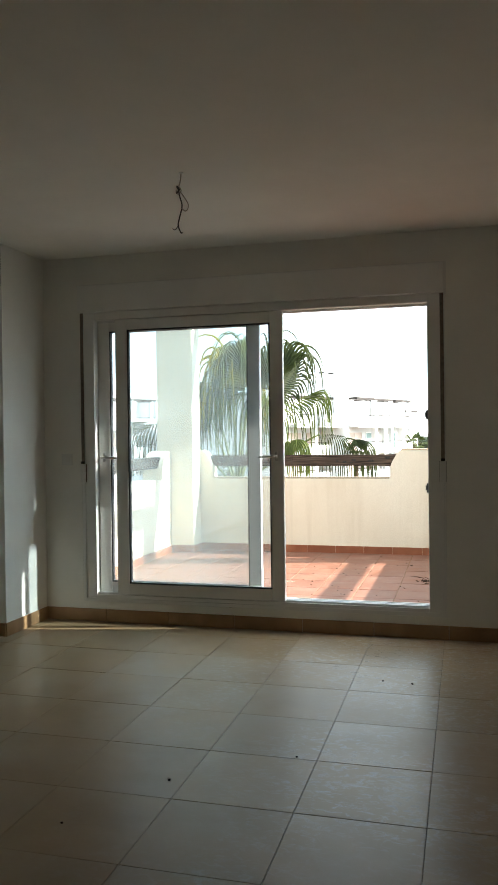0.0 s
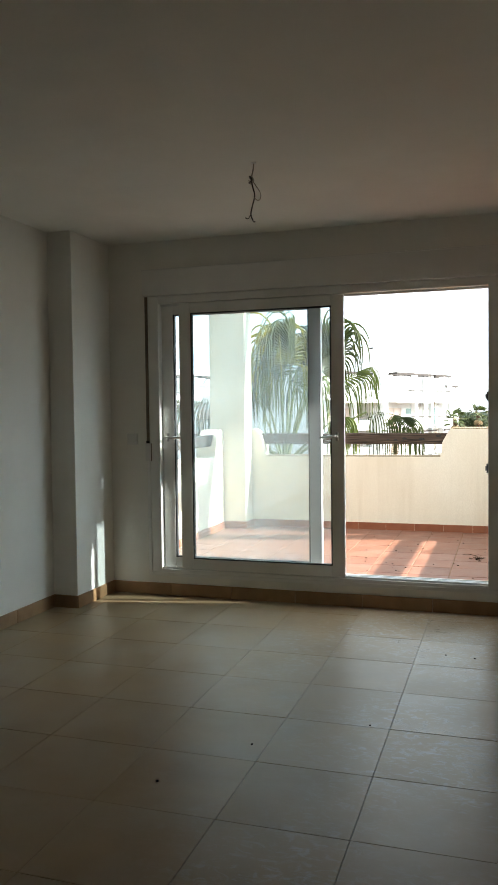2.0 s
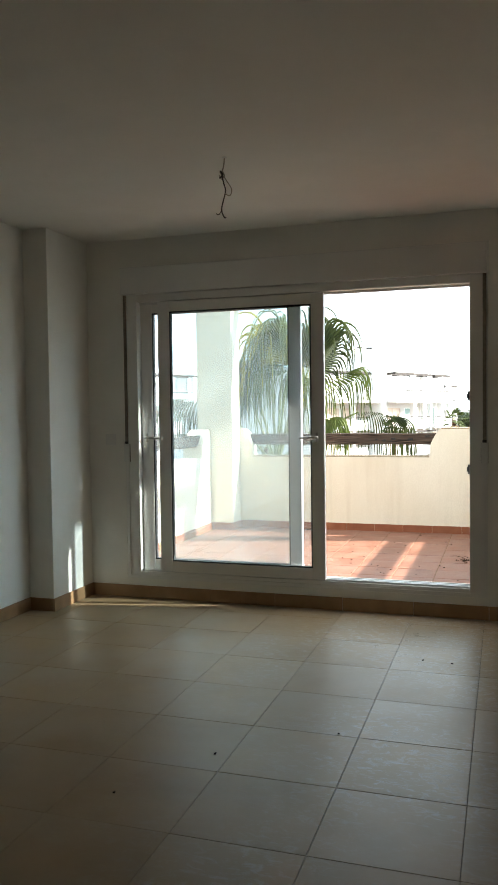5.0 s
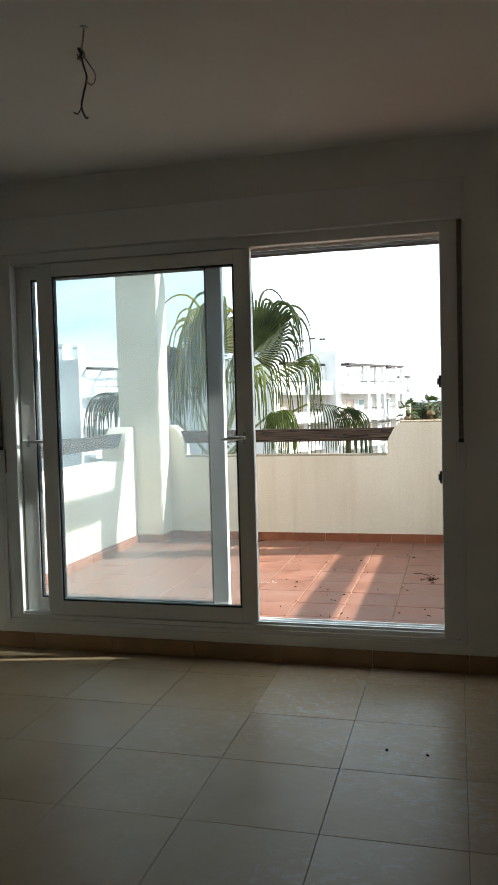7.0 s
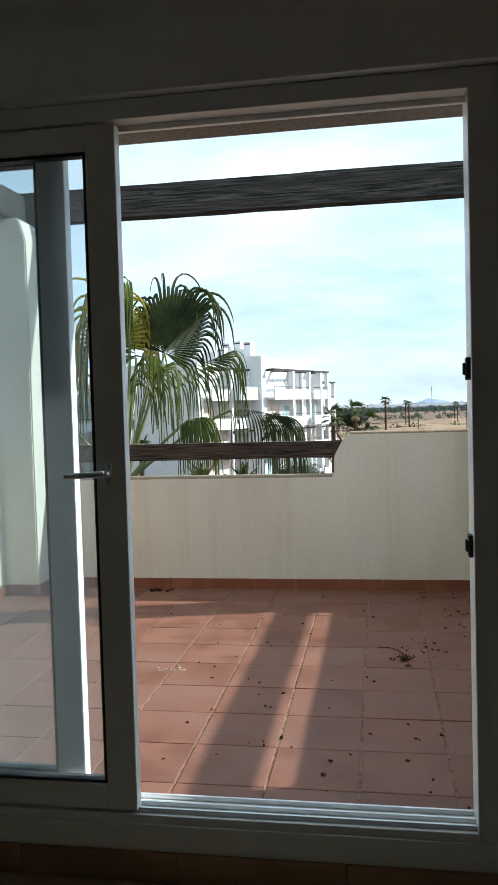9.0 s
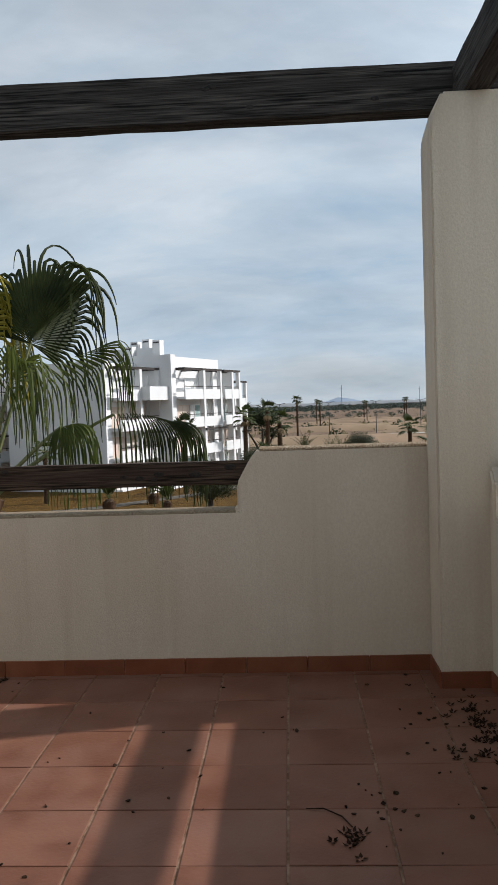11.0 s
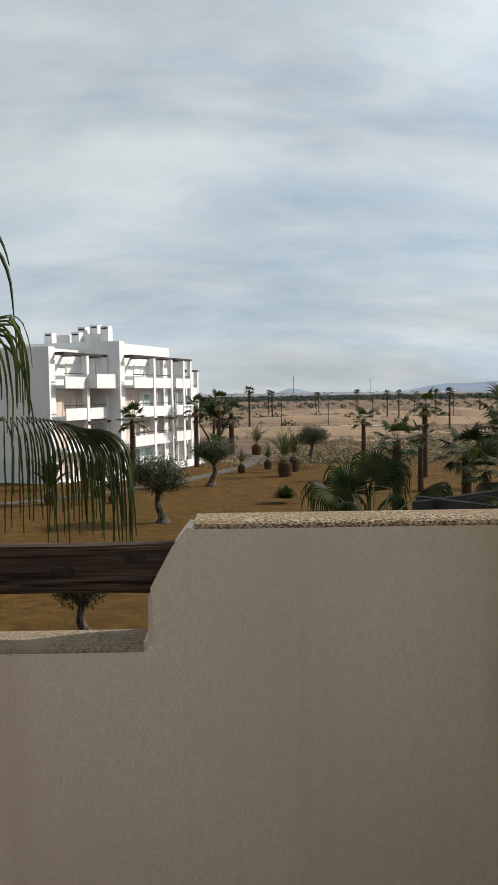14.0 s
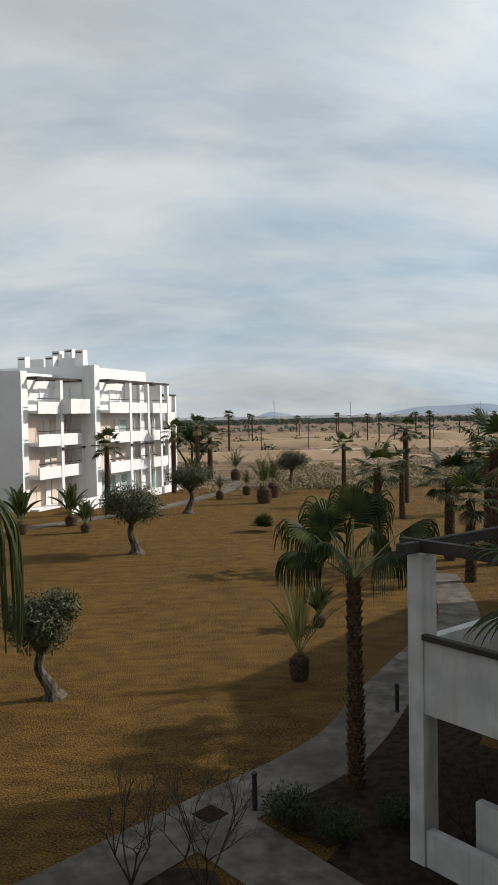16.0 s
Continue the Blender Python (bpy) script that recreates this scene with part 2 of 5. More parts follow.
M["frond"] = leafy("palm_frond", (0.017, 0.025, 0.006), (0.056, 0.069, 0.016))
# lit copy of the frond green: sunlight through the leaf is in the colour
M["frond_lit"] = leafy("sunlit_palm_frond", (0.038, 0.055, 0.010), (0.115, 0.135, 0.028), 0.42)
M["frond_y"] = leafy("yellowed_palm_frond", (0.26, 0.23, 0.025), (0.42, 0.33, 0.045), 0.45)
M["frond_d"] = leafy("dry_palm_frond", (0.20, 0.14, 0.07), (0.30, 0.22, 0.12), 0.2)
M["petiole"] = mat("palm_petiole", (0.11, 0.13, 0.045), (0.20, 0.20, 0.08), 6, 0.5)
M["olive"] = leafy("olive_foliage", (0.024, 0.027, 0.011), (0.070, 0.074, 0.034), 0.2, 0.6)
M["tree"] = leafy("dark_foliage", (0.015, 0.024, 0.007), (0.038, 0.052, 0.015), 0.2, 0.6)
M["scrub"] = leafy("dry_scrub", (0.15, 0.12, 0.06), (0.25, 0.20, 0.115), 0.2, 0.8)
M["twig"] = mat("bare_twig", (0.030, 0.022, 0.017), (0.075, 0.054, 0.041), 20, 0.9, spec=0.1)
M["concrete"] = mat("path_concrete", (0.062, 0.052, 0.043), (0.150, 0.130, 0.108), 2.6, 0.9, 0.6, 30, big=(0.062, 0.052, 0.043), bigscale=0.8, spec=0.1)
M["blackmetal"] = mat("black_paint", (0.012, 0.012, 0.013), (0.02, 0.02, 0.021), 20, 0.45)
M["soil"] = mat("mulch_soil", (0.012, 0.008, 0.006), (0.034, 0.022, 0.015), 5, 0.95, 0.5, 30, spec=0.05)
M["debris"] = mat("dry_leaf_litter", (0.010, 0.006, 0.004), (0.045, 0.027, 0.016), 30, 0.9, spread=0.3, spec=0.05)
M["sea"] = mat("pale_band", (0.72, 0.74, 0.76), (0.82, 0.83, 0.84), 0.02, 0.5)
# haze of the distance is mixed into this blue-grey
M["hill"] = mat("hazed_far_hill", (0.14, 0.18, 0.235), (0.18, 0.22, 0.275), 0.003, 1.0)
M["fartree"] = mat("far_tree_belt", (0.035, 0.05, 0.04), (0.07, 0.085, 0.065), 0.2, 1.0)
M["road"] = mat("pale_asphalt", (0.34, 0.31, 0.27), (0.40, 0.37, 0.33), 0.3, 0.9)
M["sand"] = mat("sandy_soil", (0.20, 0.135, 0.088), (0.29, 0.20, 0.135), 0.12, 0.95, big=(0.25, 0.185, 0.115), bigscale=0.025, spec=0.05)


def scuff(m):
    """Dried splashes and dusty foot marks on the floor tiles, paler and slicker than the dusty glaze."""
    n, l = m.node_tree.nodes, m.node_tree.links
    b = n["Principled BSDF"]
    g = n.new("ShaderNodeNewGeometry")
    mp = n.new("ShaderNodeMapping"); mp.inputs["Rotation"].default_value = (0, 0, 0.5); mp.inputs["Scale"].default_value = (1, 1.8, 1)
    l.new(g.outputs["Position"], mp.inputs[0])
    a = n.new("ShaderNodeTexNoise"); a.inputs["Scale"].default_value = 17; a.inputs["Detail"].default_value = 10; a.inputs["Roughness"].default_value = 0.7; a.inputs["Distortion"].default_value = 1.2
    c = n.new("ShaderNodeTexNoise"); c.inputs["Scale"].default_value = 0.9; c.inputs["Detail"].default_value = 3
    l.new(mp.outputs[0], a.inputs["Vector"]); l.new(g.outputs["Position"], c.inputs["Vector"])
    r1 = n.new("ShaderNodeMapRange"); r1.inputs["From Min"].default_value = 0.50; r1.inputs["From Max"].default_value = 0.64
    r2 = n.new("ShaderNodeMapRange"); r2.inputs["From Min"].default_value = 0.36; r2.inputs["From Max"].default_value = 0.56
    l.new(a.outputs["Fac"], r1.inputs[0]); l.new(c.outputs["Fac"], r2.inputs[0])
    sx = n.new("ShaderNodeSeparateXYZ"); l.new(g.outputs["Position"], sx.inputs[0])
    r3 = n.new("ShaderNodeMapRange"); r3.inputs["From Min"].default_value = -1.1; r3.inputs["From Max"].default_value = -0.1
    l.new(sx.outputs["X"], r3.inputs[0])
    k0 = n.new("ShaderNodeMath"); k0.operation = "MULTIPLY"
    l.new(r2.outputs[0], k0.inputs[0]); l.new(r3.outputs[0], k0.inputs[1])
    k = n.new("ShaderNodeMath"); k.operation = "MULTIPLY"
    l.new(r1.outputs[0], k.inputs[0]); l.new(k0.outputs[0], k.inputs[1])
    k2 = n.new("ShaderNodeMath"); k2.operation = "MULTIPLY"; k2.inputs[1].default_value = 0.45
    l.new(k.outputs[0], k2.inputs[0])
    x = n.new("ShaderNodeMix"); x.data_type = "RGBA"; x.inputs[7].default_value = (0.47, 0.455, 0.43, 1)
    l.new(k2.outputs[0], x.inputs[0]); l.new(b.inputs["Base Color"].links[0].from_socket, x.inputs[6])
    l.new(x.outputs[2], b.inputs["Base Color"])
    ad = n.new("ShaderNodeMath"); ad.operation = "MULTIPLY_ADD"; ad.inputs[1].default_value = -0.28
    l.new(k2.outputs[0], ad.inputs[0]); l.new(b.inputs["Roughness"].links[0].from_socket, ad.inputs[2])
    l.new(ad.outputs[0], b.inputs["Roughness"])


scuff(M["tile_in"])


def stains(m, col, amount, x0=0.47, x1=0.70):
    """Vertical rain streaks and grime on rendered walls."""
    n, l = m.node_tree.nodes, m.node_tree.links
    b = n["Principled BSDF"]
    tc = n.new("ShaderNodeTexCoord")
    mp = n.new("ShaderNodeMapping"); mp.inputs["Scale"].default_value = (9, 9, 0.55)
    l.new(tc.outputs["Object"], mp.inputs[0])
    a = n.new("ShaderNodeTexNoise"); a.inputs["Scale"].default_value = 1.0; a.inputs["Detail"].default_value = 5
    l.new(mp.outputs[0], a.inputs["Vector"])
    r = n.new("ShaderNodeMapRange"); r.inputs["From Min"].default_value = x0; r.inputs["From Max"].default_value = x1; r.inputs["To Max"].default_value = amount
    l.new(a.outputs["Fac"], r.inputs[0])
    x = n.new("ShaderNodeMix"); x.data_type = "RGBA"; x.inputs[7].default_value = (*col, 1)
    l.new(r.outputs[0], x.inputs[0]); l.new(b.inputs["Base Color"].links[0].from_socket, x.inputs[6])
    l.new(x.outputs[2], b.inputs["Base Color"])


stains(M["render"], (0.41, 0.325, 0.225), 0.26)
stains(M["grimy"], (0.30, 0.27, 0.22), 0.55, 0.5, 0.75)


def ground_material():
    """Mown winter lawn near the houses, bare sandy soil past an uneven edge."""
    m = bpy.data.materials.new("lawn_and_sand")
    m.use_nodes = True
    n, l = m.node_tree.nodes, m.node_tree.links
    b = n["Principled BSDF"]
    b.inputs["Roughness"].default_value = 0.95
    b.inputs["Specular IOR Level"].default_value = 0.1
    tc = n.new("ShaderNodeTexCoord")

    def noise_tex(scale, detail=5, stretch=(1, 1, 1)):
        mp = n.new("ShaderNodeMapping"); mp.inputs["Scale"].default_value = stretch
        l.new(tc.outputs["Object"], mp.inputs[0])
        t = n.new("ShaderNodeTexNoise"); t.inputs["Scale"].default_value = scale; t.inputs["Detail"].default_value = detail
        l.new(mp.outputs[0], t.inputs["Vector"])
        return t.outputs["Fac"]

    def two(fac, a, c, lo, hi):
        r = n.new("ShaderNodeValToRGB")
        r.color_ramp.elements[0].position, r.color_ramp.elements[0].color = lo, (*a, 1)
        r.color_ramp.elements[1].position, r.color_ramp.elements[1].color = hi, (*c, 1)
        l.new(fac, r.inputs[0])
        return r.outputs[0]

    def mix(fac, a, c):
        x = n.new("ShaderNodeMix"); x.data_type = "RGBA"
        l.new(fac, x.inputs[0]); l.new(a, x.inputs[6]); l.new(c, x.inputs[7])
        return x.outputs[2]

    blades = two(noise_tex(20.0, 10, (1.0, 1.3, 1)), (0.006, 0.003, 0.001), (0.228, 0.123, 0.027), 0.40, 0.64)
    patches = two(noise_tex(1.6, 10, (0.8, 1.6, 1)), (0.030, 0.0155, 0.0035), (0.126, 0.068, 0.0145), 0.34, 0.66)
    f1 = n.new("ShaderNodeValue"); f1.outputs[0].default_value = 0.5
    lawn = mix(f1.outputs[0], blades, patches)
    sand = two(noise_tex(0.16, 12, (0.5, 1.4, 1)), (0.100, 0.065, 0.042), (0.200, 0.134, 0.092), 0.38, 0.60)
    tuft = two(noise_tex(0.30, 9, (0.35, 1, 1)), (0, 0, 0), (1, 1, 1), 0.56, 0.66)
    scrub = two(noise_tex(2.0), (0.045, 0.036, 0.018), (0.16, 0.12, 0.062), 0.4, 0.6)
    wild = mix(tuft, sand, scrub)
    sep = n.new("ShaderNodeSeparateXYZ"); l.new(tc.outputs["Object"], sep.inputs[0])
    # edge: y + 9 * noise against 80
    wob = n.new("ShaderNodeMath"); wob.operation = "MULTIPLY_ADD"; wob.inputs[1].default_value = 14.0
    l.new(noise_tex(0.05, 3), wob.inputs[0]); l.new(sep.outputs["Y"], wob.inputs[2])
    edge = n.new("ShaderNodeMapRange"); edge.inputs["From Min"].default_value = 92.5; edge.inputs["From Max"].default_value = 94.0
    l.new(wob.outputs[0], edge.inputs[0])
    l.new(mix(edge.outputs[0], lawn, wild), b.inputs["Base Color"])
    bp = n.new("ShaderNodeBump"); bp.inputs["Strength"].default_value = 1.0; bp.inputs["Distance"].default_value = 0.09
    l.new(noise_tex(20.0, 10, (1.0, 1.3, 1)), bp.inputs["Height"]); l.new(bp.outputs[0], b.inputs["Normal"])
    return m


M["ground"] = ground_material()


# ---- mesh helpers ----
def finish(name, bm, material, parent=None, label=""):
    me = bpy.data.meshes.new(name)
    bm.to_mesh(me)
    bm.free()
    me.materials.append(material)
    ob = new(name, me)
    if parent:
        ob.parent = parent
    return tagged(ob, label)


def part(name, bm, material, parent, label=""):
    return finish(name, bm, material, parent, label)


def thing(name, at=(0, 0, 0), label="", category="", group="", rz=0.0):
    ob = new(name)
    ob.location, ob.rotation_euler = at, (0, 0, rz)
    return tagged(ob, label, category, group)


def structure(ob, label=""):
    return tagged(ob, label, kind="structure")


def box(bm, x0, x1, y0, y1, z0, z1, bevel=0.0):
    vs = [bm.verts.new((x, y, z)) for z in (z0, z1) for x, y in ((x0, y0), (x1, y0), (x1, y1), (x0, y1))]
    fs = [bm.faces.new([vs[i] for i in q]) for q in ((3, 2, 1, 0), (4, 5, 6, 7), (0, 1, 5, 4), (1, 2, 6, 5), (2, 3, 7, 6), (3, 0, 4, 7))]
    if bevel:
        bmesh.ops.bevel(bm, geom=list({e for f in fs for e in f.edges}), offset=bevel, segments=2, affect="EDGES", profile=0.6)
    return bm


def boxes(*specs, bevel=0.0):
    """Each box is bevelled for itself, then joined."""
    bm = bmesh.new()
    for s in specs:
        one = box(bmesh.new(), *s, bevel=bevel)
        me = bpy.data.meshes.new("tmp")
        one.to_mesh(me); one.free()
        bm.from_mesh(me)
        bpy.data.meshes.remove(me)
    return bm


def prism(pts, axis, d0, d1, bevel=0.0):
    """An outline in (u, z) pushed from d0 to d1 along y (axis 'y': u is x) or x (axis 'x': u is y)."""
    bm = bmesh.new()
    put = (lambda u, z, d: (u, d, z)) if axis == "y" else (lambda u, z, d: (d, u, z))
    a = [bm.verts.new(put(u, z, d0)) for u, z in pts]
    b = [bm.verts.new(put(u, z, d1)) for u, z in pts]
    bm.faces.new(a); bm.faces.new(b[::-1])
    k = len(pts)
    for i in range(k):
        bm.faces.new((a[i], b[i], b[(i + 1) % k], a[(i + 1) % k]))
    bmesh.ops.recalc_face_normals(bm, faces=bm.faces)
    if bevel:
        bmesh.ops.bevel(bm, geom=list(bm.edges), offset=bevel, segments=2, affect="EDGES")
    return bm


def tube(bm, pts, radii, sides=8, cap=True):
    """A tapered tube along points."""
    rings = []
    for i, p in enumerate(pts):
        p = Vector(p)
        d = (Vector(pts[min(i + 1, len(pts) - 1)]) - Vector(pts[max(i - 1, 0)])).normalized()
        u = d.cross(Vector((0.13, 0.97, 0.21))).normalized()
        v = d.cross(u)
        r = radii[i] if isinstance(radii, (list, tuple)) else radii
        rings.append([bm.verts.new(p + (u * math.cos(2 * math.pi * k / sides) + v * math.sin(2 * math.pi * k / sides)) * r) for k in range(sides)])
    for a, b in zip(rings, rings[1:]):
        for k in range(sides):
            bm.faces.new((a[k], a[(k + 1) % sides], b[(k + 1) % sides], b[k]))
    if cap:
        bm.faces.new(rings[0][::-1]); bm.faces.new(rings[-1])
    return bm


def smooth(ob):
    for p in ob.data.polygons:
        p.use_smooth = True
    return ob


def share(name, mesh, parent, at, rz=0.0):
    ob = new(name, mesh)
    ob.parent = parent
    ob.location, ob.rotation_euler = at, (0, 0, rz)
    return ob


# ---- large structure: the room ----
XL, XR, YB, ZC = -2.56, 1.90, -7.30, 2.61          # left wall, right wall, back wall, ceiling
FX0, FX1, FZ0, FZ1 = -2.08, 0.467, 0.14, 2.21      # door frame
YO = 0.30                                          # outer face of the window wall

floor = structure(finish("floor", boxes((XL - 0.2, XR + 0.2, YB - 0.2, 0.02, -0.25, -0.006)), M["grout_in"]), "dusty beige ceramic floor tiles with dark joints")
structure(finish("ceiling", boxes((XL - 0.2, XR + 0.2, YB - 0.2, YO, ZC, ZC + 0.3)), M["ceiling"]), "plain white painted ceiling")
structure(finish("wall_window", boxes((XL - 0.2, FX0, 0, YO, -0.25, ZC), (FX1, XR + 0.2, 0, YO, -0.25, ZC),
                                      (FX0, FX1, 0, 0.115, -0.25, FZ0), (FX0, FX1, 0.115, YO, -0.25, 0.03), (FX0, FX1, 0.0, YO, 2.41, ZC), (FX0, FX1, 0.10, YO, 2.197, 2.41)), M["plaster"]),
          "white painted wall with the terrace door")
structure(finish("wall_left", boxes((XL - 0.2, XL, YB - 0.2, 0, -0.006, ZC)), M["plaster"]), "white painted side wall")
structure(finish("wall_right", boxes((XR, XR + 0.2, YB - 0.2, 0, -0.006, ZC)), M["plaster"]), "white painted side wall")
structure(finish("wall_back", boxes((XL, XR, YB - 0.2, YB, -0.006, ZC)), M["plaster"]), "white painted back wall")
structure(finish("pillar", boxes((XL, -2.373, -0.541, 0.0, -0.006, ZC), bevel=0.004), M["plaster"]), "white painted corner pillar")

# ---- terrace door ----
door = tagged(thing("door_1", label="white sliding terrace door, one leaf slid open", category="sliding door"), kind="structure")
part("door_frame", boxes((FX0, -1.975, 0.0, 0.115, FZ0, FZ1), (0.357, FX1, 0.0, 0.115, FZ0, FZ1),
                         (-1.975, 0.357, 0.0, 0.115, FZ0, 0.192), (-1.975, 0.357, 0.0, 0.115, 2.156, FZ1), bevel=0.003), M["upvc"], door)
part("frame_trim", boxes((FX0 + 0.012, FX0 + 0.03, -0.008, 0.0, FZ0 + 0.01, FZ1), (FX1 - 0.03, FX1 - 0.012, -0.008, 0.0, FZ0 + 0.01, FZ1),
                         (FX0 + 0.03, FX1 - 0.03, -0.008, 0.0, FZ0 + 0.01, FZ0 + 0.028), bevel=0.002), M["upvc"], door)
for k, yy in enumerate((0.014, 0.052, 0.094)):
    part("track_rail", boxes((-1.975, 0.357, yy, yy + 0.008, 0.192, 0.206), bevel=0.001), M["track"], door)
part("track_rail", boxes((-1.975, 0.357, 0.052, 0.06, 2.140, 2.156), bevel=0.001), M["track"], door)
part("threshold", boxes((FX0, FX1, 0.115, YO + 0.02, 0.03, 0.062), bevel=0.004), M["terra"], door, "terracotta outer threshold")


def leaf(x0, x1, gx0, gx1, y0, y1, handle_x, handle_z, turn):
    """One sliding leaf: four profiles, seal, double pane, handle."""
    z0, z1, g0, g1 = 0.200, 2.150, 0.275, 2.078
    lf = part("door_leaf", boxes((x0, gx0, y0, y1, z0, z1), (gx1, x1, y0, y1, z0, z1), (gx0, gx1, y0, y1, z0, g0), (gx0, gx1, y0, y1, g1, z1), bevel=0.004), M["upvc"], door)
    w = 0.009
    part("seal", boxes((gx0, gx0 + w, y0 + 0.004, y1 - 0.004, g0, g1), (gx1 - w, gx1, y0 + 0.004, y1 - 0.004, g0, g1),
                       (gx0 + w, gx1 - w, y0 + 0.004, y1 - 0.004, g0, g0 + w), (gx0 + w, gx1 - w, y0 + 0.004, y1 - 0.004, g1 - w, g1)), M["gasket"], lf)
    ym = (y0 + y1) / 2
    part("pane", boxes((gx0 + w, gx1 - w, ym - 0.003, ym + 0.003, g0 + w, g1 - w)), M["glass"], lf)
    bm = boxes((handle_x - 0.010, handle_x + 0.010, y0 - 0.010, y0, handle_z - 0.032, handle_z + 0.032), bevel=0.005)
    tube(bm, [(handle_x, y0 - 0.008, handle_z), (handle_x, y0 - 0.045, handle_z)], 0.010, 10)
    ex = handle_x + turn * 0.115
    tube(bm, [(handle_x, y0 - 0.045, handle_z + 0.002), (handle_x + turn * 0.03, y0 - 0.050, handle_z), (ex, y0 - 0.048, handle_z - 0.004)], [0.011, 0.010, 0.008], 10)
    smooth(part("handle", bm, M["steel"], lf, "satin metal lever handle"))


leaf(-1.812, -0.592, -1.722, -0.680, 0.004, 0.046, -0.640, 1.175, -1)
leaf(-1.972, -0.765, -1.882, -0.850, 0.056, 0.098, -1.930, 1.172, 1)
for z in (1.437, 0.965):
    part("striker", boxes((0.345, 0.357, 0.015, 0.05, z - 0.030, z + 0.030), (0.338, 0.345, 0.022, 0.042, z - 0.016, z + 0.016), bevel=0.003), M["gasket"], door, "black plastic lock striker")

# roller shutter box and straps
sb = thing("shutter_box", label="white roller shutter box over the terrace door", category="shutter box")
part("cover", boxes((-2.085, 0.462, -0.034, 0.098, 2.212, 2.400), bevel=0.004), M["upvc"], sb)
part("edge_strip", boxes((-2.10, 0.478, -0.012, 0.0, 2.400, 2.410), (0.462, 0.478, -0.012, 0.0, 2.20, 2.400), bevel=0.002), M["plastic"], sb)
# dark sheet under the lintel, painted-in shade of the shutter recess
part("shutter_slot", boxes((-2.0, 0.40, 0.141, YO - 0.004, 2.186, 2.1965)), M["strap"], sb, "dark panel standing in for the shade under the shutter box")
part("shutter_slat", boxes((-1.97, 0.352, 0.125, 0.14, 2.165, 2.197), bevel=0.003), M["strap"], sb, "brown-grey end slat of the raised shutter")
for x, z in ((0.449, 1.072), (-2.064, 1.062)):
    st = thing("shutter_strap", label="grey shutter strap running into its white winder box", category="shutter strap", group="shutter straps")
    part("strap", boxes((x - 0.0115, x + 0.0115, -0.013, -0.0095, z + 0.05, 2.208)), M["strap"], st)
    part("winder_box", boxes((x - 0.021, x + 0.021, -0.018, -0.001, z - 0.066, z + 0.066), bevel=0.004), M["plastic"], st)
    # dark slivers at both sides draw the shadow gap round the winder box
    part("slot", boxes((x - 0.0225, x - 0.0212, -0.012, -0.0005, z - 0.066, z + 0.066), (x + 0.0212, x + 0.0225, -0.012, -0.0005, z - 0.066, z + 0.066)), M["strap"], st)
    part("strap_stop", boxes((x - 0.013, x + 0.013, -0.022, -0.0135, z + 0.068, z + 0.084), bevel=0.001), M["gasket"], st)

# switch
sw = thing("light_switch", (-2.196, 0.0, 1.16), "white plastic light switch on the wall", "light switch")
part("plate", boxes((-0.042, 0.042, -0.010, -0.0, -0.042, 0.042), bevel=0.004), M["plastic"], sw)
part("rocker", boxes((-0.026, 0.026, -0.015, -0.010, -0.026, 0.026), bevel=0.002), M["plastic"], sw)

so = thing("wall_socket", (XL, -1.205, 0.425), "white plastic wall socket low on the side wall", "wall socket")
part("plate", boxes((0.0, 0.010, -0.042, 0.042, -0.042, 0.042), bevel=0.004), M["plastic"], so)
part("well", tube(bmesh.new(), [(0.010, 0, 0), (0.013, 0, 0)], 0.022, 16), M["plastic"], so)

# bare ceiling wire
wire = thing("ceiling_wire", (-0.748, -1.512, ZC), "bare tangled lamp wires hanging from the ceiling", "electric wire")


def strand(pts, r, m, name="strand"):
    cu = []
    n = 6
    P = [Vector((p[0], p[1], p[2] * 0.78)) for p in pts]
    for i in range(len(P) - 1):
        p0, p1, p2, p3 = P[max(i - 1, 0)], P[i], P[i + 1], P[min(i + 2, len(P) - 1)]
        for k in range(n):
            t = k / n
            cu.append(0.5 * (2 * p1 + (p2 - p0) * t + (2 * p0 - 5 * p1 + 4 * p2 - p3) * t * t + (3 * p1 - p0 - 3 * p2 + p3) * t ** 3))
    cu.append(P[-1])
    smooth(part(name, tube(bmesh.new(), cu, r, 6), m, wire))


strand([(0, 0, 0), (-0.004, 0, -0.05), (-0.014, 0.004, -0.085), (-0.022, 0, -0.10)], 0.0035, M["cable2"])
strand([(-0.022, 0, -0.085), (-0.010, -0.008, -0.115), (-0.026, 0.004, -0.125), (-0.012, 0.008, -0.105), (-0.022, -0.004, -0.088)], 0.0045, M["cable"], "knot")
strand([(-0.016, 0, -0.10), (-0.006, 0, -0.16), (0.002, 0.004, -0.21), (-0.010, 0, -0.28), (-0.018, 0, -0.33), (-0.006, 0.003, -0.375), (0.004, 0, -0.378)], 0.0036, M["cable"])
strand([(-0.016, 0, -0.10), (0.010, 0.006, -0.15), (0.034, 0, -0.20), (0.034, -0.004, -0.235), (0.020, -0.002, -0.245), (0.000, 0, -0.225)], 0.0026, M["cable2"])
strand([(-0.018, 0, -0.33), (-0.034, 0.004, -0.355), (-0.048, 0, -0.348)], 0.0024, M["cable"])
strand([(-0.010, 0, -0.09), (-0.002, 0.004, -0.115), (-0.016, 0, -0.135), (-0.026, -0.004, -0.112)], 0.0028, M["cable2"])
part("ceiling_rose", tube(bmesh.new(), [(0, 0, 0.0), (0, 0, -0.006)], 0.012, 12), M["plastic"], wire)

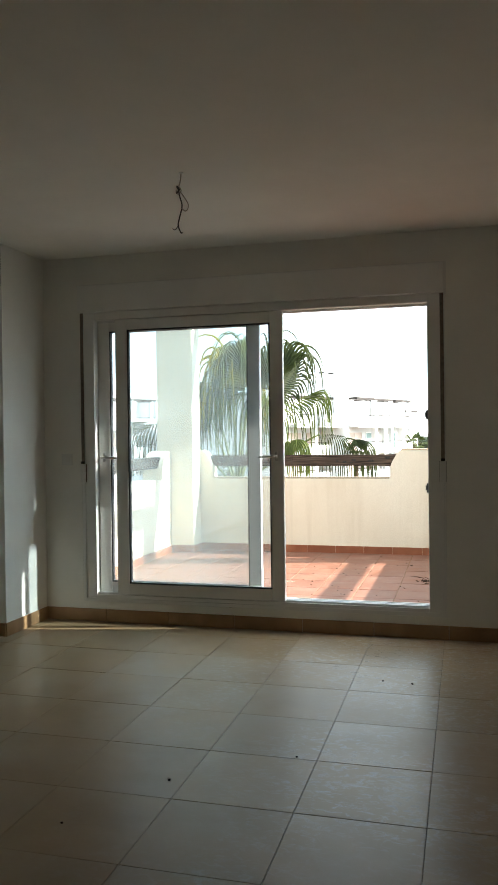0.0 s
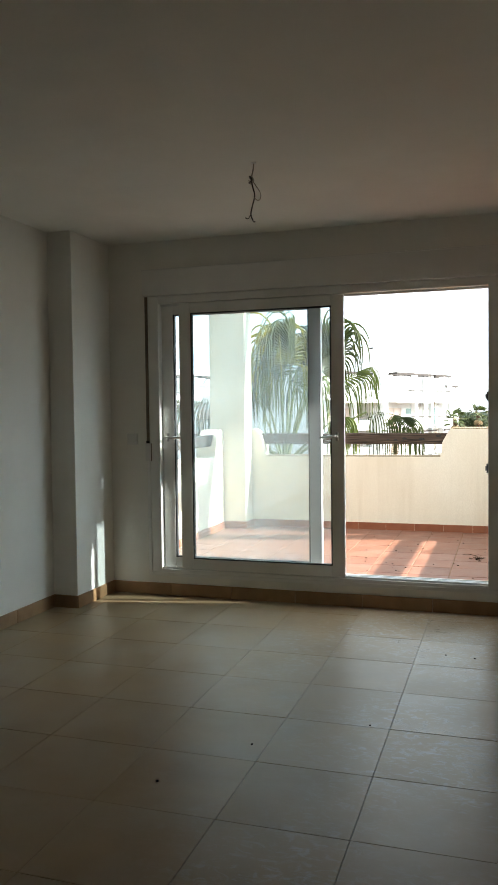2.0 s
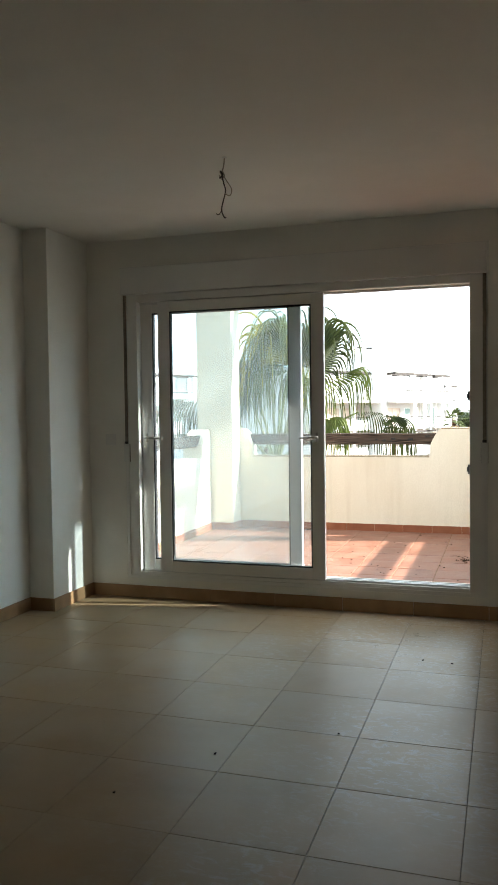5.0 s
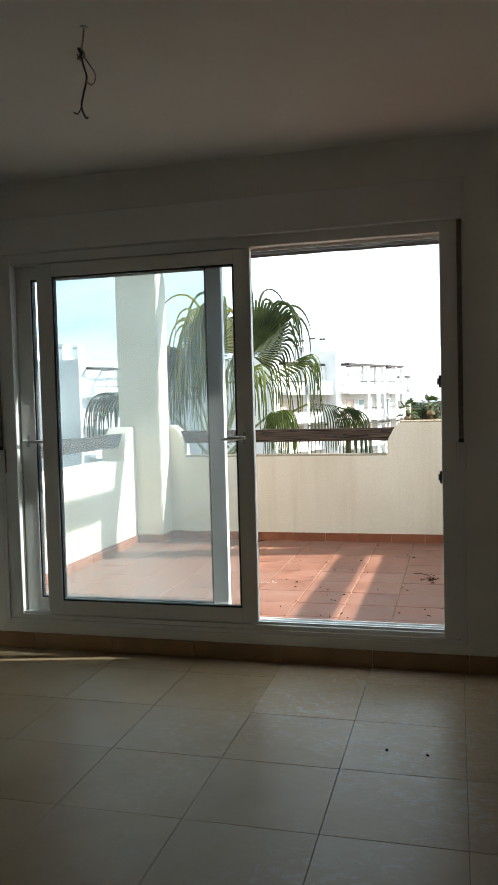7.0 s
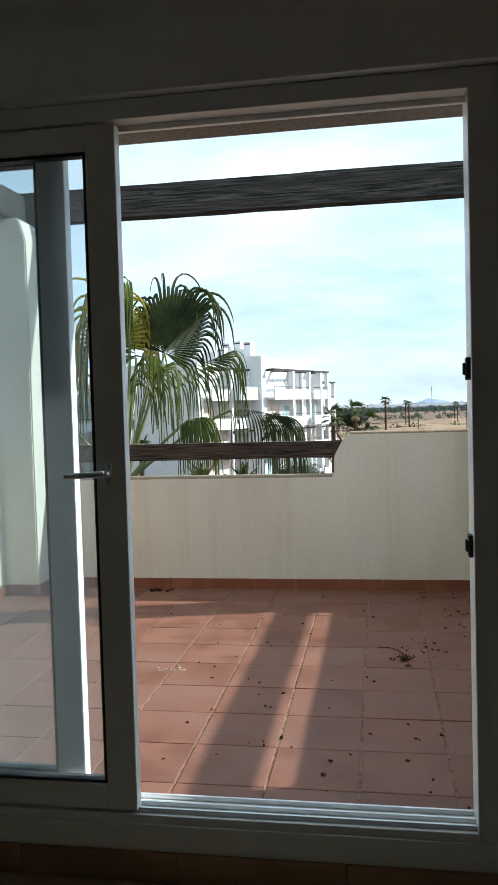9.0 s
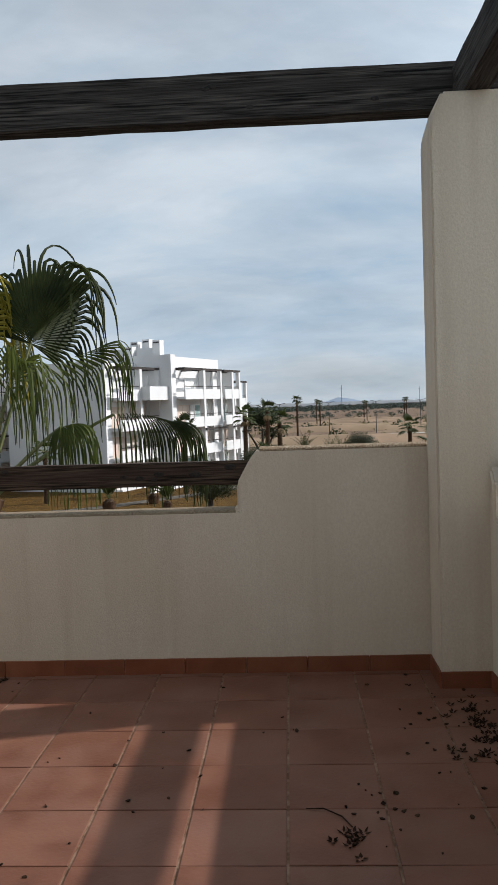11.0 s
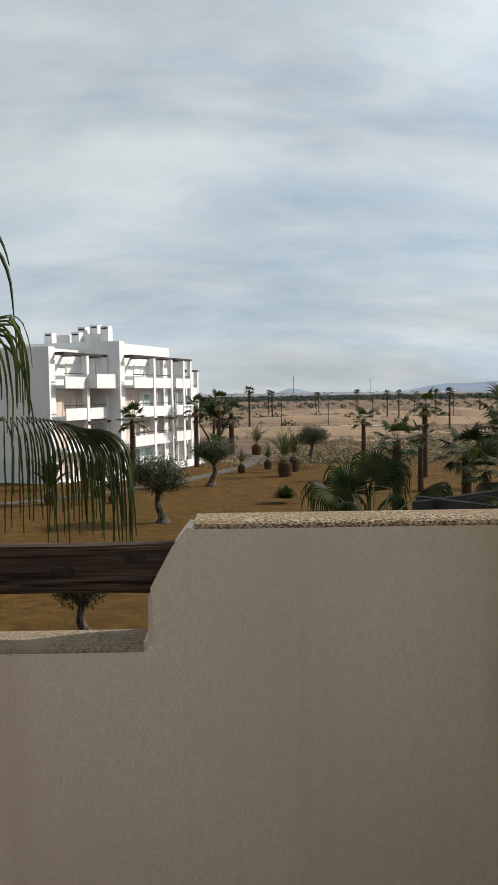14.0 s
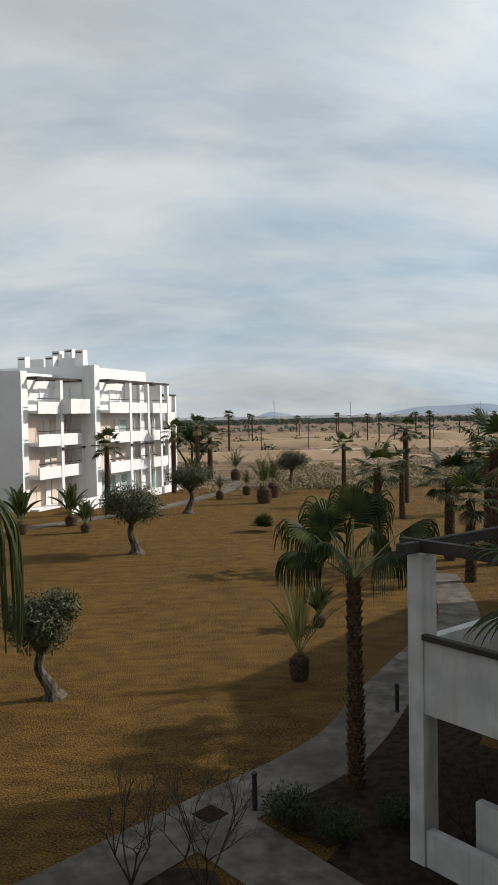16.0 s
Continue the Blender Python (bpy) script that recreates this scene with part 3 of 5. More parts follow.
# baseboards of tile strips
bb = structure(thing("baseboard", label="brown-beige tiled baseboard"))


def strips(parent, p0, p1, n, h, th, m, z0=0.0, name="baseboard_tile"):
    """A run of tile strips from p0 to p1; n points into the room."""
    a, b, n = Vector((*p0, 0)), Vector((*p1, 0)), Vector(n)
    length = (b - a).length
    d = (b - a).normalized()
    k = max(1, round(length / (0.45 if h < 0.08 or name == "baseboard_tile" else 0.3365)))
    w = length / k
    bm = boxes((0.0012, w - 0.0012, 0, th, 0, h), bevel=0.003)
    me = bpy.data.meshes.new(name)
    bm.to_mesh(me); bm.free(); me.materials.append(m)
    flip = d.cross(Vector((0, 0, 1))).dot(n) > 0
    for i in range(k):
        q = a + d * (w * (i + (1 if flip else 0)))
        dd = -d if flip else d
        ob = share(name, me, parent, (q.x, q.y, z0), math.atan2(dd.y, dd.x))


strips(bb, (-2.373, 0), (XR, 0), (0, -1, 0), 0.088, 0.012, M["skirt_in"])
strips(bb, (-2.373, -0.553), (-2.373, -0.012), (1, 0, 0), 0.088, 0.012, M["skirt_in"])
strips(bb, (XL, -0.541), (-2.373, -0.541), (0, -1, 0), 0.088, 0.012, M["skirt_in"])
strips(bb, (XL, YB), (XL, -0.553), (1, 0, 0), 0.088, 0.012, M["skirt_in"])
strips(bb, (XR, YB), (XR, -0.012), (-1, 0, 0), 0.088, 0.012, M["skirt_in"])

# ---- large structure: the terrace ----
TX0, TX1, TY = -2.71, 1.01, 3.713
TZ = -0.02
terrace = structure(finish("terrace_floor", boxes((TX0 - 0.25, TX1 + 0.25, YO, TY + 0.25, -0.30, TZ - 0.004)), M["mortar"]), "terracotta terrace tiles with pale joints and leaf litter")


def parapet(name, pts, axis, d0, d1, label):
    ob = structure(finish(name, prism(pts, axis, d0, d1, bevel=0.012), M["render"]), label)
    return ob


# front parapet: low run, stepped up with a slant beside the piers
parapet("parapet_front", [(-2.71, -0.3), (0.99, -0.3), (0.99, 1.148), (-0.104, 1.148), (-0.150, 1.09), (-0.213, 0.975), (-0.216, 0.834), (-2.28, 0.834), (-2.285, 0.965), (-2.34, 1.09), (-2.40, 1.150), (-2.71, 1.150)], "y", TY, TY + 0.162,
        "white rendered parapet, stepped, lichen on its top")
for name, x0, x1, e, zl in (("parapet_left", TX0 - 0.235, TX0, 0.0, 0.834), ("parapet_right", TX1, TX1 + 0.235, 0.235, 0.805)):
    parapet(name, [(YO, -0.3), (TY, -0.3), (TY, 1.150), (3.33 + e, 1.150), (3.25 + e, 1.09), (3.15 + e, 0.975), (3.145 + e, zl), (0.92, zl), (0.915, 0.975), (0.80, 1.15), (YO, 1.15)], "x", x0, x1,
            "white rendered side parapet with slanted steps")
for x0, x1, z, m, c in ((-0.092, 0.765, 1.156, "coping", 0.0), (-2.270, -0.226, 0.839, "coping_low", 0.0)):
    sec = [(TY + 0.002 + c, z - 0.023), (TY + 0.160 - c, z - 0.023), (TY + 0.160 - c, z - 0.006), (TY + 0.150 - c, z - 0.001), (TY + 0.130 - c, z), (TY + 0.034 + c, z), (TY + 0.016 + c, z - 0.002), (TY + 0.006 + c, z - 0.007), (TY + 0.0025 + c, z - 0.014)]
    structure(finish("coping", prism(sec, "x", x0, x1), M[m]), "top of the parapet, lichen-stained on the high run")
for name, x0, x1, s in (("pier_right", 0.765, TX1, -1), ("pier_left", TX0, -2.44, 1)):
    if s < 0:
        pts = [(x0, -0.3), (x1, -0.3), (x1, 2.876), (x0 + 0.060, 2.876), (x0 + 0.045, 2.855), (x0 + 0.008, 2.740), (x0, 2.70)]
    else:
        pts = [(x0, -0.3), (x1, -0.3), (x1, 2.70), (x1 - 0.008, 2.740), (x1 - 0.045, 2.855), (x1 - 0.060, 2.876), (x0, 2.876)]
    pts = [((p if p not in (TX0, TX1) else (p - 0.17 if p == TX0 else p + 0.17)), (z - 0.065 if z > 2 else z)) for p, z in pts]
    pr = structure(finish(name, prism(pts, "y", 3.444, TY - 0.002, bevel=0.010), M["render"]), "white rendered pier with a slanted shoulder, carrying pergola beams")

# wooden rails and beams


def timber(name, x0, x1, y0, y1, z0, z1, m, label, cat, group, slant=None, knots=5, seed=1):
    th = thing(name, ((x0 + x1) / 2, (y0 + y1) / 2, (z0 + z1) / 2), label, cat, group)
    ax = 0 if x1 - x0 > y1 - y0 else 1
    L = (x1 - x0, y1 - y0)[ax]
    hw, hz = ((y1 - y0), (x1 - x0))[ax] / 2, (z1 - z0) / 2
    bm = bmesh.new()
    rnd = random.Random(seed)
    n = max(4, int(L / 0.25))
    rows = []
    for i in range(n + 1):
        u = -L / 2 + L * i / n
        ring = []
        for a, c in ((-1, -1), (1, -1), (1, 1), (-1, 1)):
            e = 0.0
            if slant and i in (0, n):
                e = slant * (1 if i == 0 else -1) * (1 - c) / 2
            w, z = a * (hw + rnd.uniform(-0.002, 0.002)), c * (hz + rnd.uniform(-0.003, 0.003))
            ring.append(bm.verts.new((u + e, w, z) if ax == 0 else (w, u + e, z)))
        rows.append(ring)
    for p, q in zip(rows, rows[1:]):
        for k in range(4):
            bm.faces.new((p[k], p[(k + 1) % 4], q[(k + 1) % 4], q[k]))
    bm.faces.new(rows[0][::-1]); bm.faces.new(rows[-1])
    bmesh.ops.recalc_face_normals(bm, faces=bm.faces)
    bmesh.ops.bevel(bm, geom=[e for e in bm.edges if len(e.link_faces) == 2 and e.calc_face_angle(0) > 0.6], offset=0.006, segments=2, affect="EDGES")
    part("beam", bm, m, th)
    for k in range(knots):
        u, z = rnd.uniform(-L * 0.46, L * 0.46), rnd.uniform(-0.6, 0.6) * hz
        r = rnd.uniform(0.008, 0.017)
        kb = bmesh.new()
        bmesh.ops.create_cone(kb, cap_ends=True, segments=10, radius1=r * 1.5, radius2=r, depth=0.003)
        mt = (Matrix.Translation((u, -hw - 0.001, z)) @ Matrix.Rotation(radians(90), 4, "X") if ax == 0 else Matrix.Translation((-hw - 0.001, u, z)) @ Matrix.Rotation(radians(-90), 4, "Y")) @ Matrix.Diagonal((1.6, 0.8, 1, 1))
        if ax == 1:
            mt = Matrix.Translation((-hw - 0.001, u, z)) @ Matrix.Rotation(radians(-90), 4, "Y") @ Matrix.Diagonal((0.8, 1.6, 1, 1))
        bmesh.ops.transform(kb, matrix=mt, verts=kb.verts)
        part("knot", kb, M["knot"], th)
    return th


GB, GR = "pergola beams of the terrace", "parapet rails"
timber("pergola_beam", -3.05, 1.30, 3.716, 3.836, 2.822, 3.062, M["wood"], "weathered dark grey timber pergola beam with knots", "beam", GB, knots=11, seed=3)
timber("pergola_beam", 0.93, 1.055, YO, 3.714, 2.813, 3.025, M["wood_y"], "weathered dark grey timber beam resting on the pier", "beam", GB, knots=7, seed=4)
timber("pergola_beam", -2.67, -2.545, YO, 3.714, 2.813, 3.025, M["wood_y"], "weathered dark grey timber beam resting on the pier", "beam", GB, knots=7, seed=5)
timber("parapet_rail", -2.36, -0.118, 3.762, 3.825, 0.963, 1.090, M["rail"], "weathered dark brown timber rail in the parapet gap", "rail", GR, slant=0.075, knots=8, seed=6)
timber("parapet_rail", -2.825, -2.762, 0.79, 3.27, 0.963, 1.090, M["wood_y"], "weathered grey timber rail over the side parapet", "rail", GR, slant=0.09, knots=6, seed=7)
timber("parapet_rail", 1.062, 1.125, 0.79, 3.50, 0.963, 1.090, M["wood_y"], "weathered grey timber rail over the side parapet", "rail", GR, slant=0.09, knots=6, seed=8)

# terrace skirting
ts = structure(thing("terrace_skirting", label="terracotta skirting tiles at the foot of the parapets"))
for p0, p1, nn in (((-2.44, TY), (0.765, TY), (0, -1, 0)), ((0.765, 3.432), (0.765, TY - 0.012), (-1, 0, 0)), ((0.765, 3.444), (TX1, 3.444), (0, -1, 0)), ((-2.44, 3.432), (-2.44, TY - 0.012), (1, 0, 0)), ((TX0, 3.444), (-2.44, 3.444), (0, -1, 0)),
                   ((TX0, YO), (TX0, 3.432), (1, 0, 0)), ((TX1, YO), (TX1, 3.432), (-1, 0, 0))):
    strips(ts, p0, p1, nn, 0.085, 0.012, M["terra_skirt"], TZ - 0.004, "skirting_tile")

# our own block below and around; unseen side wings added to hold off skylight
structure(finish("house_body", boxes((TX0 - 0.235, TX1 + 0.235, YO, TY + 0.160, -6.1, -0.30), (XL - 14, XR + 12.0, YB - 0.2, YO - 0.01, -6.1, -0.26), (XL - 14, XL - 0.21, YB - 0.2, YO - 0.01, -0.26, 3.4), (XR + 0.21, XR + 12.0, YB - 0.2, YO - 0.01, -0.26, 3.4)), M["white"]), "white rendered apartment block below the terrace, with unseen side wings added")

# ---- ground ----
GZ = -6.0
bm = bmesh.new()
rad = (0.0, 60.0, 140.0, 300.0, 700.0, 1500.0, 3000.0, 4700.0)
prev = None
for r in rad[1:]:
    ring = [bm.verts.new((r * math.cos(2 * math.pi * k / 64), r * math.sin(2 * math.pi * k / 64), GZ)) for k in range(64)]
    if prev is None:
        bm.faces.new(ring)
    else:
        for k in range(64):
            bm.faces.new((prev[k], ring[k], ring[(k + 1) % 64], prev[(k + 1) % 64]))
    prev = ring
structure(finish("ground", bm, M["ground"]), "golden winter lawn running into bare sandy land")


def ribbon(name, pts, widths, z, m, label, steps=8):
    """A flat slab that follows a smooth line on the ground."""
    P = [Vector((x, y, 0)) for x, y in pts]
    cu, ws = [], []
    for i in range(len(P) - 1):
        p0, p1, p2, p3 = P[max(i - 1, 0)], P[i], P[i + 1], P[min(i + 2, len(P) - 1)]
        for k in range(steps):
            t = k / steps
            cu.append(0.5 * (2 * p1 + (p2 - p0) * t + (2 * p0 - 5 * p1 + 4 * p2 - p3) * t * t + (3 * p1 - p0 - 3 * p2 + p3) * t ** 3))
            ws.append(widths[i] + (widths[i + 1] - widths[i]) * t)
    cu.append(P[-1]); ws.append(widths[-1])
    bm = bmesh.new()
    rows = []
    for i, p in enumerate(cu):
        d = (cu[min(i + 1, len(cu) - 1)] - cu[max(i - 1, 0)]).normalized()
        n = Vector((-d.y, d.x, 0)) * ws[i] / 2
        w = Vector((0, 0, 0))
        rows.append([bm.verts.new((q.x, q.y, zz)) for q, zz in ((p + n, GZ), (p + n, z), (p - n, z), (p - n, GZ))])
    for a, b in zip(rows, rows[1:]):
        for k in range(3):
            bm.faces.new((a[k], a[k + 1], b[k + 1], b[k]))
    bmesh.ops.recalc_face_normals(bm, faces=bm.faces)
    return structure(finish(name, bm, m), label)


ribbon("footpath", [(-9.0, 9.5), (-3.2, 14.9), (-0.2, 17.9), (2.1, 20.0), (3.3, 21.6), (4.6, 24.2), (6.4, 27.4), (9.0, 32.0), (10.5, 40.0)], [1.6, 1.6, 1.5, 1.6, 1.5, 1.5, 1.5, 1.5, 1.5], GZ + 0.03, M["concrete"], "pale concrete garden path winding past the houses")
ribbon("footpath", [(0.2, 17.4), (1.9, 15.2), (3.6, 13.2), (5.0, 11.6)], [1.5, 1.4, 1.4, 1.4], GZ + 0.034, M["concrete"], "pale concrete side path to a house")
ribbon("footpath", [(-30, 52), (-16.5, 57.0), (-11.5, 61.5), (-5.5, 69.0), (-1.2, 79.0), (0.9, 86.0), (1.4, 96.0), (-1.5, 104.0)], [1.5] * 8, GZ + 0.03, M["concrete"], "pale path curving along the far lawn edge")
ribbon("road", [(-60, 150), (-8, 163), (30, 178), (90, 205), (220, 270)], [5.5] * 5, GZ + 0.03, M["road"], "pale estate road across the bare land")
ribbon("dirt_track", [(12, 128), (28, 118), (37, 104), (47, 92), (70, 82)], [4.5] * 5, GZ + 0.025, M["sand"], "sandy track")
# planting beds with mulch in front of the houses
ribbon("planting_bed", [(-4.6, 12.2), (-1.6, 15.0), (0.2, 15.6)], [2.4, 2.2, 1.2], GZ + 0.025, M["soil"], "dark mulched planting bed beside the path")
ribbon("planting_bed", [(1.5, 17.4), (3.4, 19.0), (5.2, 21.6), (6.5, 24.0)], [1.6, 2.4, 2.2, 1.4], GZ + 0.025, M["soil"], "dark mulched planting bed beside the path")

ribbon("planting_bed", [(2.0, 14.6), (3.9, 16.9), (6.6, 20.4)], [2.0, 2.6, 2.6], GZ + 0.022, M["soil"], "dark mulched planting bed under the neighbouring terrace")

# ---- far distance ----
rnd = random.Random(11)


def far_clumps(n, x0, x1, y0, y1, r0, r1, seed, m, name, label, cat, flat=0.55):
    rr = random.Random(seed)
    bm = bmesh.new()
    for _ in range(n):
        y = y0 + (y1 - y0) * rr.random() ** 1.5
        k = y / y1
        x = rr.uniform(x0, x1) * k
        r = rr.uniform(r0, r1)
        leaves(bm, (x, y, GZ + r * flat * 0.6), (r, r, r * flat), 48, r * 0.22, rr, tri=True)
    ob = finish(name, bm, m)
    return tagged(ob, label, cat, kind="stuff")


def leaves(bm, c, rad3, n, size, rr, tri=False, shell=0.55):
    """Small flat leaf clumps strewn through an uneven ellipsoid."""
    c = Vector(c)
    for _ in range(n):
        d = Vector((rr.gauss(0, 1), rr.gauss(0, 1), rr.gauss(0, 1))).normalized()
        rr_ = shell + (1 - shell) * rr.random()
        p = c + Vector((d.x * rad3[0], d.y * rad3[1], d.z * rad3[2])) * rr_
        u = Vector((rr.gauss(0, 1), rr.gauss(0, 1), rr.gauss(0, 1))).normalized()
        v = u.cross(d + Vector((0.01, 0.02, 0.03))).normalized()
        s = size * rr.uniform(0.6, 1.4)
        if tri:
            bm.faces.new([bm.verts.new(p + u * s), bm.verts.new(p + v * s * 0.7 - u * 0.3 * s), bm.verts.new(p - v * s * 0.7 - u * 0.3 * s)])
        else:
            bm.faces.new([bm.verts.new(p - u * s), bm.verts.new(p + v * s * 0.32), bm.verts.new(p + u * s), bm.verts.new(p - v * s * 0.32)])


far_clumps(560, 6, 40, 84, 124, 0.30, 0.85, 4, M["scrub"], "dry_scrub", "dense dry grass tufts past the lawn edge", "scrub")
far_clumps(420, -30, 105, 82, 150, 0.25, 0.75, 5, M["scrub"], "dry_scrub", "dry tufts of scrub on sandy ground", "scrub")
far_clumps(420, -60, 190, 150, 420, 0.35, 1.1, 6, M["scrub"], "dry_scrub", "dry tufts of scrub on sandy ground", "scrub")
far_clumps(60, -60, 230, 170, 420, 1.0, 1.9, 7, M["tree"], "dark_bush", "dark round bushes on the bare land", "bush", 0.8)
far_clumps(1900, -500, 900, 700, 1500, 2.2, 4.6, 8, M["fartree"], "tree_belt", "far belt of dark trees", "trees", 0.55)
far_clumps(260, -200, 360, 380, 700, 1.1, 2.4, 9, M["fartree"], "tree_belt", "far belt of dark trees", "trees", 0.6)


def mounds(n, seed, x0, x1, y0, y1, h0, h1, m, name, label):
    rr = random.Random(seed)
    bm = bmesh.new()
    for _ in range(n):
        x, y = rr.uniform(x0, x1), rr.uniform(y0, y1)
        w, d, h = rr.uniform(8, 30), rr.uniform(4, 9), rr.uniform(h0, h1)
        N = 16
        top = bm.verts.new((x, y, GZ + h))
        last = None
        for k, (f, g) in enumerate(((0.35, 0.9), (0.7, 0.5), (1.0, -0.02))):
            ring = [bm.verts.new((x + w * f * math.cos(a) * rr.uniform(0.9, 1.1), y + d * f * math.sin(a) * rr.uniform(0.9, 1.1), GZ + h * g)) for a in (2 * math.pi * i / N for i in range(N))]
            for i in range(N):
                if last is None:
                    bm.faces.new((top, ring[i], ring[(i + 1) % N]))
                else:
                    bm.faces.new((last[i], ring[i], ring[(i + 1) % N], last[(i + 1) % N]))
            last = ring
    ob = smooth(finish(name, bm, m))
    return tagged(ob, label, "mound", kind="stuff")


mounds(26, 21, -20, 120, 120, 330, 0.5, 1.7, M["sand"], "sand_mound", "low mounds of bare sandy soil")


def ridge(name, x0, x1, y, h, seed, m, label, peaks):
    """A far ridge: an uneven skyline with a slope towards the viewer."""
    rr = random.Random(seed)
    bm = bmesh.new()
    n = 90
    rows = []
    for i in range(n + 1):
        x = x0 + (x1 - x0) * i / n
        z = h * 0.25 * (noise.noise(Vector((x * 0.004, seed, 0))) + 0.5)
        for px, pw, ph in peaks:
            z += ph * math.exp(-((x - px) / pw) ** 2)
        z = max(z, 0.5) + noise.noise(Vector((x * 0.02, seed, 3))) * h * 0.06
        rows.append((bm.verts.new((x, y - 160, GZ - 0.5)), bm.verts.new((x, y, GZ + max(z, 0.5))), bm.verts.new((x, y + 160, GZ - 0.5))))
    for a, b in zip(rows, rows[1:]):
        bm.faces.new((a[0], b[0], b[1], a[1])); bm.faces.new((a[1], b[1], b[2], a[2]))
    return structure(smooth(finish(name, bm, m)), label)


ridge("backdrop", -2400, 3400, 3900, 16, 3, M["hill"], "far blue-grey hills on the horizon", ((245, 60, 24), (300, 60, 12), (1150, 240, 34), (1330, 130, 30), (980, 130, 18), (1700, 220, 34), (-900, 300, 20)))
# pale greenhouse roofs and water in a line under the horizon
for k in range(34):
    x, y = rnd.uniform(-350, 1000), rnd.uniform(1550, 2400)
    w, d = rnd.uniform(30, 110), rnd.uniform(20, 50)
    gh = thing("greenhouse", (x, y, GZ), "far pale plastic greenhouse roof", "greenhouse", "far greenhouses")
    part("roof", prism([(-w, 0), (w, 0), (w, 5.0), (0, 8.0), (-w, 5.0)], "y", -d / 2, d / 2), M["sea"], gh)

# ---- plants ----


def fan_leaf(bmL, bmP, base, direction, reach, blade, rr, droop=0.5, seg=26, wide=205, hang=0.55):
    """A fan palm leaf: an arching stalk and a fan of split, hanging segments."""
    base = Vector(base)
    d = Vector(direction).normalized()
    side = d.cross(Vector((0, 0, 1)))
    side = side.normalized() if side.length > 0.05 else Vector((1, 0, 0))
    pts, v = [base], d.copy()
    n = 7
    for i in range(n):
        v = (v + Vector((0, 0, -droop * 0.16))).normalized()
        pts.append(pts[-1] + v * reach / n)
    tube(bmP, pts, [0.028 - 0.018 * i / n for i in range(n + 1)], 5)
    hub, ax = pts[-1], v
    up = side.cross(ax).normalized()
    tilt = (ax + Vector((0, 0, 0.25 if droop < 0.6 else -0.1))).normalized()
    up = side.cross(tilt).normalized()
    for k in range(seg):
        a = radians(-wide / 2 + wide * (k + 0.5) / seg)
        dd = (tilt * math.cos(a) + side * math.sin(a)).normalized()
        L = blade * (0.80 + 0.25 * math.cos(a * 0.8)) * rr.uniform(0.9, 1.08)
        w = blade * radians(wide) / seg * 0.62
        across = dd.cross(up).normalized()
        p, q, prev = hub.copy(), dd.copy(), None
        steps = 7
        for i in range(steps + 1):
            f = i / steps
            ww = w * (0.10 + 0.90 * min(1, f * 2.0)) * (1 - max(0, f - 0.45) / 0.55) ** 1.15 * 0.55 + 0.0014
            ridge_up = up * ww * (0.55 if k % 2 else -0.55)
            row = [bmL.verts.new(p - across * ww), bmL.verts.new(p + ridge_up), bmL.verts.new(p + across * ww)]
            if prev:
                bmL.faces.new((prev[0], row[0], row[1], prev[1])); bmL.faces.new((prev[1], row[1], row[2], prev[2]))
            prev = row
            q = (q + Vector((rr.uniform(-.03, .03), rr.uniform(-.03, .03), -hang * max(0, f - 0.26) ** 1.05 * 0.85))).normalized()
            p = p + q * L / steps


def palm_trunk(bmT, bmB, h, r0, r1, rr, boots=True, lean=(0, 0)):
    n = 14
    pts = [(lean[0] * (i / n) ** 2, lean[1] * (i / n) ** 2, h * i / n) for i in range(n + 1)]
    tube(bmT, pts, [r0 + (r1 - r0) * (i / n) ** 0.7 + rr.uniform(-0.01, 0.01) for i in range(n + 1)], 12)
    if boots:
        rows = int(h / 0.16)
        for j in range(rows):
            z = h * (j + 0.5) / rows
            f = z / h
            r = r0 + (r1 - r0) * f ** 0.7
            cx, cy = lean[0] * f * f, lean[1] * f * f
            for k in range(7):
                a = 2 * math.pi * (k + 0.5 * (j % 2)) / 7 + rr.uniform(-.15, .15)
                o = Vector((math.cos(a), math.sin(a), 0)); t = Vector((-math.sin(a), math.cos(a), 0))
                c = Vector((cx, cy, z)) + o * (r * 0.9)
                s = rr.uniform(0.8, 1.25)
                b = [c - t * 0.075 * s, c + t * 0.075 * s, c + t * 0.04 * s + o * 0.065 * s + Vector((0, 0, 0.15 * s)), c - t * 0.04 * s + o * 0.065 * s + Vector((0, 0, 0.15 * s))]
                low = [bmB.verts.new(p) for p in b]
                inn = [bmB.verts.new(b[2] - o * 0.05), bmB.verts.new(b[3] - o * 0.05)]
                bmB.faces.new(low); bmB.faces.new((low[3], low[2], inn[0], inn[1]))
                bmB.faces.new((low[1], inn[0], low[2])); bmB.faces.new((low[0], low[3], inn[1]))


